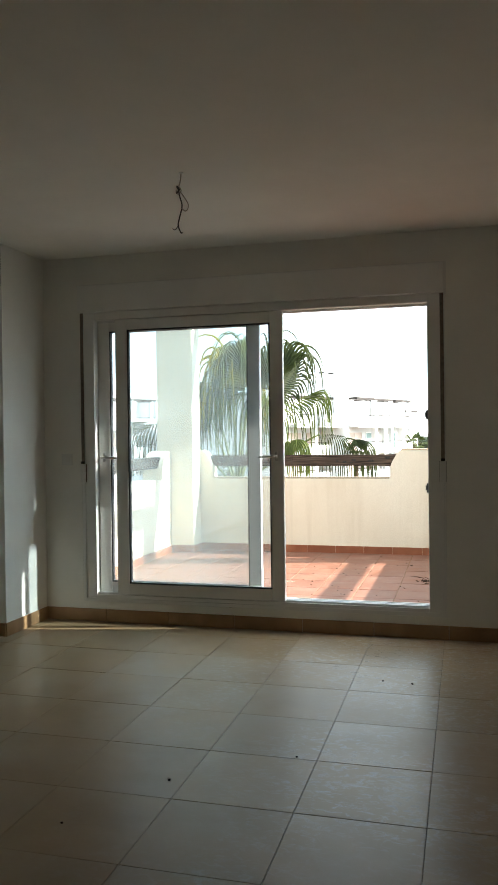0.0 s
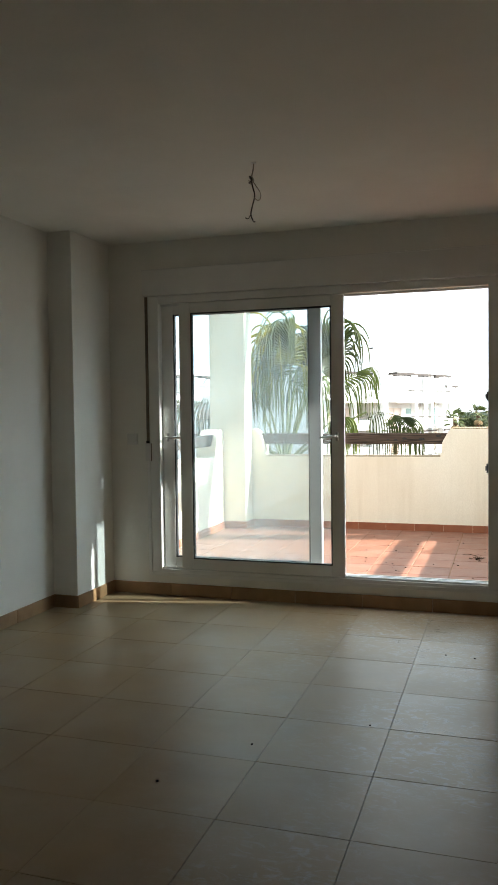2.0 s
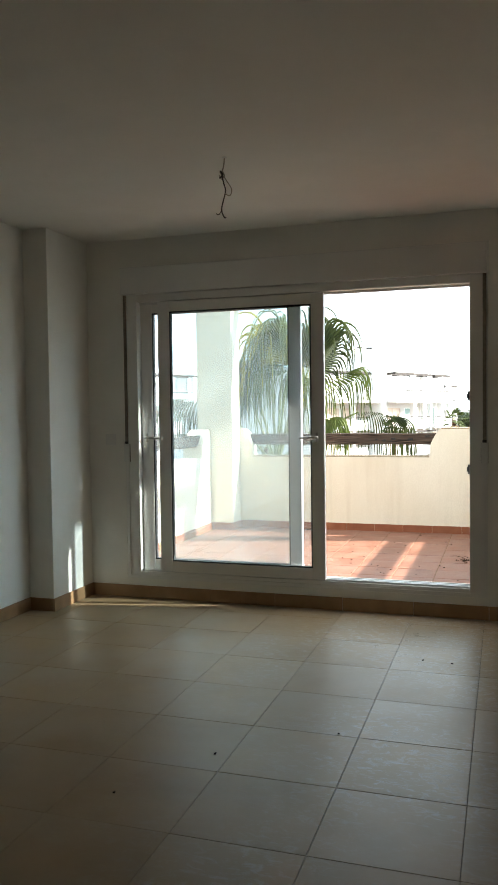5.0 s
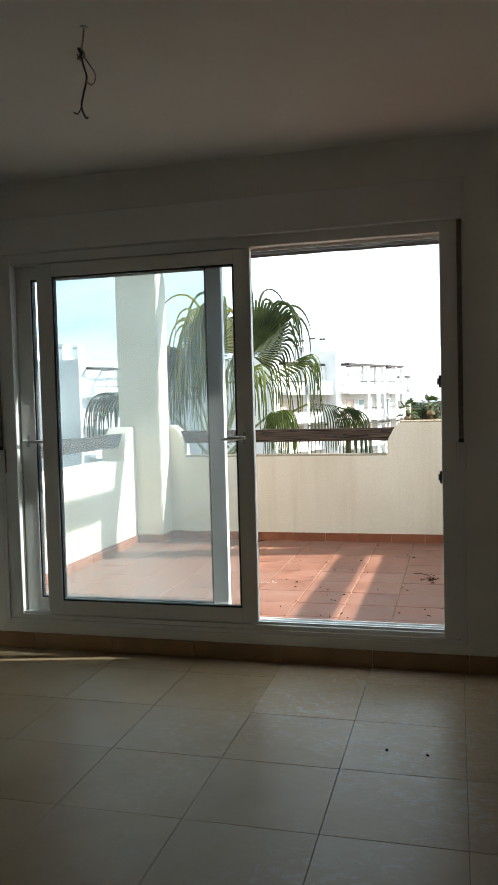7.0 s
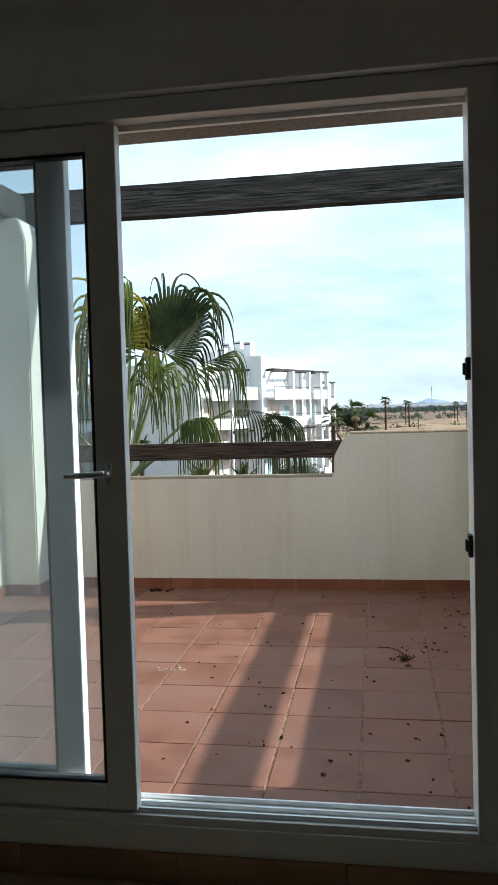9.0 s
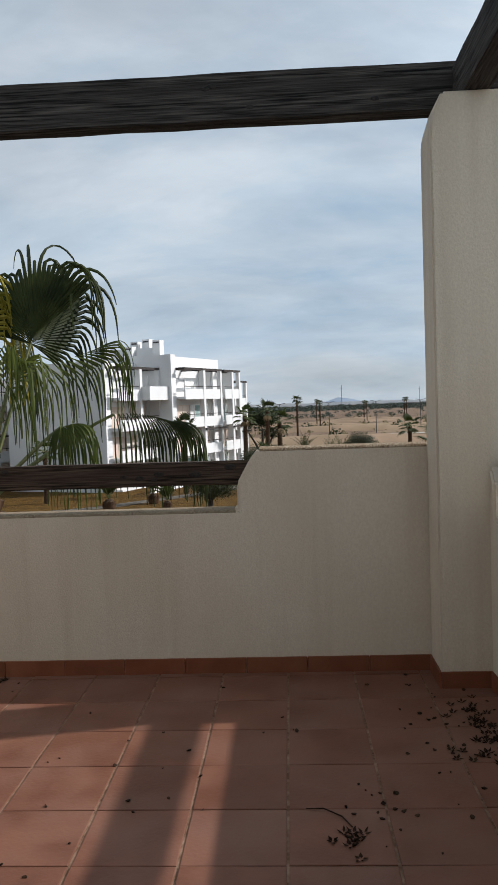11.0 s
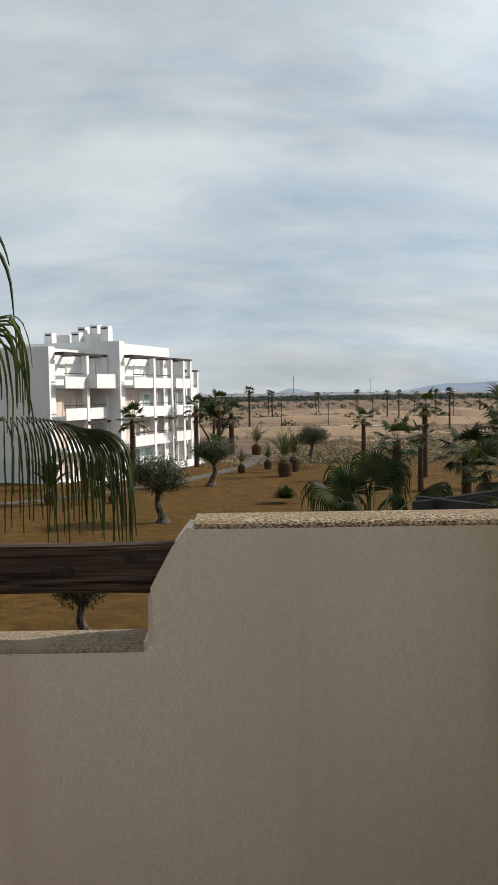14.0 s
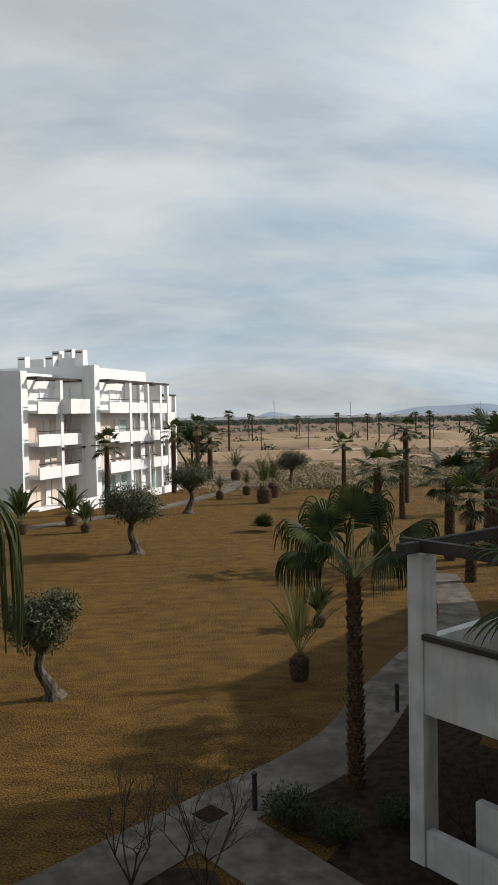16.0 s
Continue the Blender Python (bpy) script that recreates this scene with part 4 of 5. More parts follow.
def fan_palm(at, h, r0, r1, leaves_n, reach, blade, seed, label, seg=22, lean=(0, 0), skirt=0, hang=0.9, el0=78, el1=-22):
    rr = random.Random(seed)
    th = thing("fan_palm", at, label, "palm tree", "fan palms of the garden")
    bT, bB, bL, bP = bmesh.new(), bmesh.new(), bmesh.new(), bmesh.new()
    palm_trunk(bT, bB, h, r0, r1, rr, lean=lean)
    top = Vector((lean[0], lean[1], h))
    for i in range(leaves_n):
        a = i * 2.399963 + rr.uniform(-.2, .2)
        el = radians(el0 + (el1 - el0) * (i + 0.5) / leaves_n)
        d = Vector((math.cos(a) * math.cos(el), math.sin(a) * math.cos(el), math.sin(el)))
        fan_leaf(bL, bP, top + d * 0.08, d, reach * rr.uniform(0.85, 1.15), blade * rr.uniform(0.85, 1.1), rr, 0.5, seg, hang=hang)
    part("trunk", bT, M["palmbark"], th)
    part("shaggy_bark", bB, M["boot"], th)
    part("crown", bL, M["frond"], th)
    part("stalk_mass", bP, M["petiole"], th)
    if skirt:
        bS, bQ = bmesh.new(), bmesh.new()
        for i in range(skirt):
            a = i * 2.4
            d = Vector((math.cos(a) * 0.8, math.sin(a) * 0.8, -0.55))
            fan_leaf(bS, bQ, top - Vector((0, 0, 0.15)), d, reach * 0.6, blade * 0.8, rr, 0.9, 12, 120, hang=1.0)
        bQ.free()
        part("dry_skirt", bS, M["frond_d"], th, "dry hanging dead leaves")
    return th


def feather(bm, bmP, base, d, L, rr, n=26, width=0.42, droop=0.9):
    """A date palm leaf: a curved rib with two rows of narrow leaflets."""
    p, v = Vector(base), Vector(d).normalized()
    side = v.cross(Vector((0, 0, 1)))
    side = side.normalized() if side.length > 0.05 else Vector((1, 0, 0))
    pts = [p.copy()]
    for i in range(n):
        f = i / n
        v = (v + Vector((0, 0, -droop * 0.055 * (0.3 + f)))).normalized()
        p = p + v * L / n
        pts.append(p.copy())
        if f < 0.12:
            continue
        up = side.cross(v)
        l = width * math.sin(math.pi * min(1, 0.22 + f * 0.75)) * rr.uniform(0.85, 1.1)
        for s in (-1, 1):
            q = (side * s * 0.75 + v * 0.75 + up * 0.35).normalized()
            w = v * 0.023
            tip = p + q * l + Vector((0, 0, -0.10 * l))
            mid = p + q * l * 0.5
            bm.faces.new([bm.verts.new(p - w * 0.5), bm.verts.new(p + w * 0.5), bm.verts.new(mid + w), bm.verts.new(tip), bm.verts.new(mid - w)])
    tube(bmP, pts[::3] + [pts[-1]], [0.016 - 0.013 * i / (len(pts[::3])) for i in range(len(pts[::3]) + 1)], 4)


def date_palm(at, bulb_r, bulb_h, n, L, seed, label, width=0.4):
    """A young date palm: a scaly round base under stiff arching feather leaves."""
    rr = random.Random(seed)
    th = thing("young_date_palm", at, label, "palm tree", "young date palms on the lawn")
    bm = bmesh.new()
    prof = [(0.75, 0.0), (1.0, 0.22), (1.02, 0.5), (0.86, 0.78), (0.5, 1.0)]
    pts = [(0, 0, bulb_h * z) for _, z in prof]
    tube(bm, pts, [bulb_r * r for r, _ in prof], 14)
    sc = bmesh.new()
    for j in range(7):
        z = 0.08 + 0.8 * j / 7
        r = bulb_r * (0.80 + 0.24 * math.sin(math.pi * min(1, z * 1.05)))
        for k in range(11):
            a = 2 * math.pi * (k + 0.5 * (j % 2)) / 11
            o, t = Vector((math.cos(a), math.sin(a), 0)), Vector((-math.sin(a), math.cos(a), 0))
            c = o * r + Vector((0, 0, z * bulb_h))
            s = bulb_r * 0.27
            v = [sc.verts.new(c - t * s), sc.verts.new(c - Vector((0, 0, s * 0.9))), sc.verts.new(c + t * s), sc.verts.new(c + o * s * 0.55 + Vector((0, 0, s * 0.8)))]
            sc.faces.new((v[0], v[1], v[3])); sc.faces.new((v[1], v[2], v[3])); sc.faces.new((v[0], v[3], v[2]))
    part("trunk", bm, M["palmbark"], th)
    part("shaggy_bark", sc, M["boot"], th)
    bL, bP = bmesh.new(), bmesh.new()
    for i in range(n):
        a = i * 2.399963
        el = radians(88 - 36 * (i + 0.5) / n)
        d = Vector((math.cos(a) * math.cos(el), math.sin(a) * math.cos(el), math.sin(el)))
        feather(bL, bP, Vector((0, 0, bulb_h * 0.95)) + d * 0.05, d, L * rr.uniform(0.8, 1.1), rr, width=width)
    part("crown", bL, M["frond"], th)
    part("rib_mass", bP, M["petiole"], th)
    return th


def olive_tree(at, h, cr, seed, label, lean=0.3, n=2600):
    """A gnarled olive: leaning fluted trunk, limbs, rounded crown of small leaves."""
    rr = random.Random(seed)
    th = thing("olive_tree", at, label, "olive tree", "olive trees on the lawn")
    bm = bmesh.new()
    th_h = h * 0.42
    pts, r = [], []
    for i in range(8):
        f = i / 7
        pts.append((-lean * math.sin(f * 1.7) + 0.06 * math.sin(f * 7), 0.07 * math.cos(f * 5), th_h * f))
        r.append(h * (0.075 - 0.042 * f ** 0.6) + (0.05 * h * (1 - f * 6) if f < 0.16 else 0))
    tube(bm, pts, r, 10)
    for k in range(3):
        o = Vector((math.cos(k * 2.1) * h * 0.03, math.sin(k * 2.1) * h * 0.03, 0))
        tube(bm, [Vector(p) * (0.98 if i else 1) + o * (1.3 - i * 0.12) for i, p in enumerate(pts)], [q * 0.5 for q in r], 7)
    top = Vector(pts[-1])
    blobs = []
    for k in range(7):
        a = k * 2.4 + rr.random()
        e = top + Vector((math.cos(a) * cr * rr.uniform(.35, .7), math.sin(a) * cr * rr.uniform(.35, .7), h * rr.uniform(0.14, 0.42)))
        m = (top + e) / 2 + Vector((rr.uniform(-.1, .1), rr.uniform(-.1, .1), -0.05))
        tube(bm, [top - Vector((0, 0, 0.1)), m, e], [h * 0.030, h * 0.018, h * 0.007], 6)
        blobs.append(e)
    part("trunk", bm, M["bark"], th)
    bl = bmesh.new()
    for k, e in enumerate(blobs):
        leaves(bl, e, (cr * 0.55, cr * 0.55, h * 0.18), n // 3, 0.026 + 0.011 * h, rr, shell=0.2)
    leaves(bl, top + Vector((0, 0, h * 0.25)), (cr * 0.95, cr * 0.95, h * 0.30), n, 0.026 + 0.011 * h, rr, shell=0.45)
    part("crown", bl, M["olive"], th)
    return th


def round_bush(at, r, h, seed, label, m, n=1400, name="bush"):
    rr = random.Random(seed)
    th = thing(name, at, label, "bush")
    bm = bmesh.new()
    for k in range(5):
        a = k * 1.26
        tube(bm, [(0, 0, 0), (math.cos(a) * r * 0.3, math.sin(a) * r * 0.3, h * 0.4), (math.cos(a) * r * 0.6, math.sin(a) * r * 0.6, h * 0.75)], [0.03, 0.02, 0.008], 5)
    part("stems", bm, M["twig"], th)
    bl = bmesh.new()
    for k in range(6):
        a = k * 1.05
        leaves(bl, (math.cos(a) * r * 0.45, math.sin(a) * r * 0.45, h * 0.52), (r * 0.55, r * 0.55, h * 0.46), n // 6, 0.055 * max(r, 0.5), rr, shell=0.3)
    part("crown", bl, m, th)
    return th


def bare_shrub(at, h, seed):
    rr = random.Random(seed)
    th = thing("bare_shrub", at, "leafless thin-twigged shrub beside the path", "shrub", "bare shrubs")
    bm = bmesh.new()

    def grow(p, d, L, r, depth):
        e = p + d * L
        m = (p + e) / 2 + Vector((rr.uniform(-.05, .05), rr.uniform(-.05, .05), 0)) * L
        tube(bm, [p, m, e], [r, r * 0.8, r * 0.6], 5, cap=False)
        if depth:
            for _ in range(3 if depth > 1 else 2):
                grow(e, (d + Vector((rr.uniform(-.8, .8), rr.uniform(-.8, .8), rr.uniform(-.1, .5)))).normalized(), L * rr.uniform(.55, .8), r * 0.6, depth - 1)
    for k in range(4):
        a = k * 1.6 + rr.random()
        grow(Vector((0, 0, 0)), Vector((math.cos(a) * .5, math.sin(a) * .5, 1)).normalized(), h * 0.34, 0.022, 4)
    part("branching", bm, M["twig"], th)
    return th


def ball_yucca(at, r, seed, label):
    rr = random.Random(seed)
    th = thing("spiky_shrub", at, label, "shrub")
    bm = bmesh.new()
    for _ in range(620):
        d = Vector((rr.gauss(0, 1), rr.gauss(0, 1), abs(rr.gauss(0.35, 0.7)))).normalized()
        t = d.cross(Vector((0.3, 0.2, 1))).normalized() * 0.05
        o, e = d * r * 0.15 + Vector((0, 0, r * 0.35)), d * r * rr.uniform(0.85, 1.1) + Vector((0, 0, r * 0.35))
        bm.faces.new([bm.verts.new(o - t), bm.verts.new(o + t), bm.verts.new(e)])
    part("leaves", bm, M["frond"], th)
    return th


# the big fan palm just past the parapet, leaf by leaf
rr = random.Random(77)
CB = Vector((-3.08, 7.5, 0.42))
bigpalm = thing("fan_palm", (CB.x, CB.y, GZ), "tall fan palm with long hanging leaf tips past the parapet", "palm tree", "fan palms of the garden")
bT, bB = bmesh.new(), bmesh.new()
palm_trunk(bT, bB, CB.z - GZ, 0.30, 0.17, rr)
part("trunk", bT, M["palmbark"], bigpalm)
part("shaggy_bark", bB, M["boot"], bigpalm)


def hung_leaf(hub, axis, normal, solid, tail, wide, fold, m, label="", seg=46, sag=0.25, limp=0.34, rib=0.1, tree=None, crown=None):
    """A fan leaf held at hub: closed pleats out to solid, then split ribbons that hang; each half folds back from the midrib."""
    tree, crown = tree or bigpalm, crown or CB
    o = Vector((crown.x, crown.y, GZ))
    base = Vector((0, 0, crown.z - GZ))
    hub = Vector(hub) - o
    ax, nrm = Vector(axis).normalized(), Vector(normal).normalized()
    side = ax.cross(nrm).normalized()
    nrm = side.cross(ax).normalized()
    bL, bP = bmesh.new(), bmesh.new()
    mid = base.lerp(hub, 0.5) + Vector((0, 0, 0.20 * (hub - base).length)) * (1 - abs((hub - base).normalized().z))
    pts = [base * (1 - t) ** 2 + mid * 2 * t * (1 - t) + hub * t * t for t in (k / 8 for k in range(9))]
    tube(bP, pts, [0.028 - 0.014 * k / 8 for k in range(9)], 6)
    for k in range(seg):
        a = radians(-wide / 2 + wide * (k + 0.5) / seg)
        fa = radians(fold[0] if a < 0 else fold[1]) * min(1.0, abs(a) / 0.5)
        sv = side * (1 if a > 0 else -1)
        d = ax * math.cos(a) + (sv * math.cos(fa) - nrm * math.sin(fa)) * abs(math.sin(a))
        nl = (nrm * math.cos(fa) + sv * math.sin(fa)).normalized()
        Ls = solid * (0.60 + 0.40 * max(0.0, math.cos(a * 0.75))) * rr.uniform(0.95, 1.04)
        Lt = tail * rr.uniform(0.55, 1.15)
        give = limp * rr.uniform(0.6, 1.35)
        along = rib * max(0.0, math.cos(a)) ** 0.8
        p, q, prev = hub + ax * along - Vector((0, 0, sag * 0.6 * along * along)), d.normalized(), None
        wmax = Ls * radians(wide) / seg * 0.66
        for i in range(15):
            if i <= 6:
                ww = max(0.004, wmax * (0.12, 0.2, 0.4, 0.6, 0.74, 0.72, 0.58)[i])
            else:
                ww = max(0.0018, 0.004 + wmax * (0.44, 0.36, 0.31, 0.26, 0.20, 0.14, 0.07, 0.0)[i - 7])
            ac = q.cross(nl)
            ac = ac.normalized() if ac.length > 0.15 else sv
            up = ac.cross(q).normalized()
            row = [bL.verts.new(p - ac * ww), bL.verts.new(p + up * ww * 0.75), bL.verts.new(p + ac * ww)]
            if prev:
                bL.faces.new((prev[0], row[0], row[1], prev[1])); bL.faces.new((prev[1], row[1], row[2], prev[2]))
            prev = row
            if i < 6:
                q = (q + Vector((0, 0, -sag * (i + 1) / 12))).normalized()
                p = p + q * Ls / 6
            else:
                q = (q.lerp(Vector((rr.uniform(-.10, .10), rr.uniform(-.10, .10), -1)), give)).normalized()
                p = p + q * Lt / 8
    fr = part("frond", bL, m, tree, label)
    part("stalk", bP, M["petiole"], fr)


# FN leaves carry the painted-in sunlight, FD leaves the darker backlit green
FN, FD, FY = M["frond_lit"], M["frond"], M["frond_y"]
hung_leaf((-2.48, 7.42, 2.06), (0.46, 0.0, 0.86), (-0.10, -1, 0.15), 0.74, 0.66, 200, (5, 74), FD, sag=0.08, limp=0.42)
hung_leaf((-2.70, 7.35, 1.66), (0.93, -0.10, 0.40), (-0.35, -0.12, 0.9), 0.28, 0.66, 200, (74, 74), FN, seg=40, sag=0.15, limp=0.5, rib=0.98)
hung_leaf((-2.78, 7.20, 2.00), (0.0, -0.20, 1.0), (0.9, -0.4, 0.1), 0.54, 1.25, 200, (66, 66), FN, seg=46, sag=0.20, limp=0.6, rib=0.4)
hung_leaf((-3.03, 7.12, 2.14), (-0.08, -0.05, 1.0), (0.1, -1, 0.1), 0.56, 0.95, 190, (20, 40), FY, "yellowing fan leaf", seg=34, sag=0.15, limp=0.5)
hung_leaf((-3.46, 7.36, 2.12), (-0.75, -0.15, 0.30), (-0.3, -0.75, 0.6), 0.50, 0.80, 220, (30, 40), FD, seg=38, sag=0.5, limp=0.55)
hung_leaf((-1.66, 7.38, 1.33), (1.0, -0.05, 0.10), (-0.1, -0.20, 0.95), 0.34, 0.62, 184, (48, 60), FD, seg=60, sag=0.75, limp=0.55, rib=0.58)
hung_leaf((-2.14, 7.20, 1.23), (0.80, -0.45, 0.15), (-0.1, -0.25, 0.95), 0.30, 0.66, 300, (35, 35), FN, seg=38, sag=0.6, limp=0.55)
hung_leaf((-3.05, 8.15, 1.95), (0.0, 0.85, 0.55), (0, -0.5, 0.85), 0.42, 0.85, 210, (50, 50), FD, seg=30, sag=0.4, limp=0.5, rib=0.3)
hung_leaf((-4.20, 7.42, 1.60), (-1.0, -0.05, 0.10), (0.05, -0.25, 0.95), 0.42, 0.66, 220, (55, 55), FD, seg=42, sag=0.45, limp=0.5, rib=0.5)
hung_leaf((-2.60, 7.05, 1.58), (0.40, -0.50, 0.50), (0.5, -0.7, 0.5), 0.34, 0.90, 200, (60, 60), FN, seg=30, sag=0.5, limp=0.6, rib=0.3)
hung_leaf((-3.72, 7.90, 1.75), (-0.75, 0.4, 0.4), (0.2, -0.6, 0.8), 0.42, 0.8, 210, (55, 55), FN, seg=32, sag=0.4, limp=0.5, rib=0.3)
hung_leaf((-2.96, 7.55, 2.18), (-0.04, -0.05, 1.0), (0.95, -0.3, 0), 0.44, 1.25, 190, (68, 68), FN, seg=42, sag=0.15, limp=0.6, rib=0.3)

# palms on the lawn: place, trunk height, crown
MP = Vector((2.92, 18.97, -1.75))
midpalm = thing("fan_palm", (MP.x, MP.y, GZ), "fan palm with a rough booted trunk beside the path", "palm tree", "fan palms of the garden")
bT, bB = bmesh.new(), bmesh.new()
palm_trunk(bT, bB, MP.z - GZ, 0.165, 0.115, rr)
part("trunk", bT, M["palmbark"], midpalm)
part("shaggy_bark", bB, M["boot"], midpalm)
for k, (az, el, reach) in enumerate(((80, 86, 1.25), (150, 62, 1.1), (25, 66, 1.15), (188, 50, 1.25), (-8, 46, 1.35), (235, 44, 1.05), (110, 46, 1.1), (60, 38, 1.1), (300, 36, 1.1), (205, 32, 1.2))):
    az, el = radians(az), radians(el)
    d = Vector((math.cos(az) * math.cos(el), math.sin(az) * math.cos(el), math.sin(el)))
    face = Vector((-math.cos(az) * 0.6, -math.sin(az) * 0.6, 0.7)) if k > 2 else Vector((0.3 * (k - 1), -1, 0.2))
    ax = (d + Vector((0, 0, 0.25 if k < 3 else -0.25))).normalized()
    hung_leaf(MP + d * reach, ax, face, 0.56, 0.56, 210, (30, 30) if k else (8, 8), FD, seg=34, sag=0.10 + 0.05 * k, limp=0.45, rib=0.12, tree=midpalm, crown=MP)
proto_a = fan_palm((8.07, 42.5, GZ), 4.9, 0.26, 0.18, 12, 0.75, 0.80, 32, "fan palm with a rough trunk on the lawn", seg=16)
proto_b = fan_palm((12.0, 43.5, GZ), 4.2, 0.30, 0.21, 13, 0.9, 1.0, 33, "fan palm with a broad crown on the lawn", seg=16, skirt=5)
proto_c = fan_palm((15.9, 69.8, GZ), 6.3, 0.27, 0.19, 11, 0.75, 0.85, 34, "tall fan palm with dead leaves under its crown", seg=14, skirt=7)


def again(proto, x, y, s=1.0, turn=0.0, sz=None):
    return copy_thing(proto, Matrix.LocRotScale((x, y, GZ), Euler((0, 0, turn)), (s, s, sz or s)))


again(proto_b, 11.4, 38.2, 0.88, 1.1)
again(proto_b, 13.9, 42.0, 1.35, 2.2)
# next two palms stand out of view, added to cast crown shadow on the lawn
again(proto_c, 9.7, 24.2, 1.0, 0.5, 0.98)
again(proto_b, 9.3, 23.0, 1.15, 1.0, 1.3)
again(proto_a, 15.2, 47.0, 1.0, 0.7)
again(proto_a, 12.3, 80.8, 0.95, 2.0)
again(proto_a, 13.3, 60.0, 0.85, 3.0)
again(proto_b, 20.5, 62.0, 0.9, 0.3)
again(proto_a, -8.9, 66.5, 0.95, 1.4, 1.1)
again(proto_a, -19.6, 62.0, 0.85, 0.4)
again(proto_c, -4.6, 83.0, 0.98, 0.9)
again(proto_c, -2.6, 96.0, 1.05, 2.5)
again(proto_b, -1.2, 100.0, 1.2, 0.2)
# far thin palms along the road, one shared build
thin = fan_palm((1.6, 150.0, GZ), 8.0, 0.19, 0.14, 11, 0.45, 0.8, 35, "tall thin palm along the estate road", seg=9, skirt=3)
for k in range(16):
    y = rnd.uniform(150, 340)
    x = -6 + (k + rnd.uniform(-0.9, 0.9)) * 3.7 * y / 150
    again(thin, x, y, rnd.uniform(0.8, 1.0), rnd.uniform(0, 6), rnd.uniform(0.72, 1.0))

# young date palms
date_palm((2.42, 25.7, GZ), 0.27, 0.75, 9, 2.3, 41, "young date palm with a scaly round base", 0.36)
dp = date_palm((3.69, 31.3, GZ), 0.21, 0.42, 13, 1.15, 42, "small young date palm on the lawn", 0.28)
dq = date_palm((3.90, 72.1, GZ), 0.60, 1.5, 16, 3.0, 43, "young date palm with a fat pineapple-shaped base", 0.5)
again(dq, 5.0, 76.8, 0.92, 1.0); again(dq, 2.6, 79.4, 0.62, 2.0); again(dq, 1.85, 97.0, 0.9, 3.0); again(dq, 0.0, 76.0, 0.55, 0.5)
again(dp, -13.2, 56.2, 2.1, 1.0); again(dp, -10.6, 60.0, 1.9, 2.0); again(dp, -8.95, 56.4, 1.5, 0.2); again(dp, -3.0, 94.0, 2.0, 0.2)
# olives
olive_tree((-4.42, 24.7, GZ), 3.1, 1.0, 51, "small leaning olive tree with a pale gnarled trunk", 0.34, 3200)
oa = olive_tree((-4.62, 47.5, GZ), 4.3, 1.95, 52, "olive tree with a dense dark crown on the lawn", 0.25, 3600)
again(oa, -2.43, 65.9, 1.02, 2.6); again(oa, 7.65, 88.3, 0.98, 4.0)
# broad tree group by the far block
big = thing("broad_tree", (-3.4, 99.0, GZ), "broad dark evergreen tree beside the white block", "tree")
bmT, bmL = bmesh.new(), bmesh.new()
r5 = random.Random(61)
for k in range(4):
    a = k * 1.6
    tube(bmT, [(math.cos(a) * .3, math.sin(a) * .3, 0), (math.cos(a) * .7, math.sin(a) * .6, 2.2), (math.cos(a) * 2.0, math.sin(a) * 1.7, 4.4)], [0.22, 0.15, 0.06], 7)
for k in range(11):
    a = k * 2.4
    leaves(bmL, (math.cos(a) * 2.1 * r5.random(), math.sin(a) * 2.0 * r5.random(), r5.uniform(3.4, 6.4)), (1.5, 1.5, 0.9), 330, 0.20, r5, shell=0.3)
part("trunk", bmT, M["bark"], big); part("crown", bmL, M["tree"], big)
ball_yucca((2.87, 55.1, GZ), 1.0, 62, "round spiky yucca shrub on the lawn")
for i, (x, y, r) in enumerate(((1.45, 17.5, 0.62), (2.3, 17.0, 0.5), (3.4, 17.4, 0.45), (-1.6, 13.6, 0.5))):
    round_bush((x, y, GZ), r, r * 1.3, 70 + i, "low dark clipped bush in the planting bed", M["tree"], 2600)
for i, (x, y, r) in enumerate(((-10.0, 63.0, 0.9), (-6.0, 73.5, 0.8), (8.5, 92.0, 1.2), (22.0, 78.0, 1.0), (25.0, 80.0, 0.9), (18.0, 96.0, 1.1))):
    round_bush((x, y, GZ), r, r * 1.1, 80 + i, "dark garden shrub at the lawn edge", M["tree"] if i < 2 else M["scrub"], 700)
bare_shrub((-1.3, 15.9, GZ), 2.0, 91)
bare_shrub((-0.1, 15.6, GZ), 2.3, 92)
bare_shrub((4.5, 16.6, GZ), 1.6, 93)

# ---- bollard lamps, manhole, street lamps ----


def bollard(x, y):
    th = thing("bollard_lamp", (x, y, GZ), "black garden bollard lamp beside the path", "garden lamp", "bollard lamps")
    part("post", tube(bmesh.new(), [(0, 0, 0), (0, 0, 0.05), (0, 0, 0.052), (0, 0, 0.62)], [0.085, 0.085, 0.055, 0.055], 14), M["blackmetal"], th)
    part("lens", tube(bmesh.new(), [(0, 0, 0.62), (0, 0, 0.70)], 0.045, 14), M["gasket"], th)
    part("cap", tube(bmesh.new(), [(0, 0, 0.70), (0, 0, 0.74), (0, 0, 0.78)], [0.065, 0.065, 0.025], 14), M["blackmetal"], th)
    return th


for x, y in ((0.815, 18.2), (4.64, 22.95), (-5.3, 66.0), (-9.6, 62.3)):
    bollard(x, y)
mh = thing("manhole_cover", (-0.05, 18.05, GZ + 0.036), "square dark manhole cover in the path", "manhole cover", rz=0.75)
part("plate", boxes((-0.25, 0.25, -0.25, 0.25, -0.005, 0.008), bevel=0.003), M["debris"], mh)


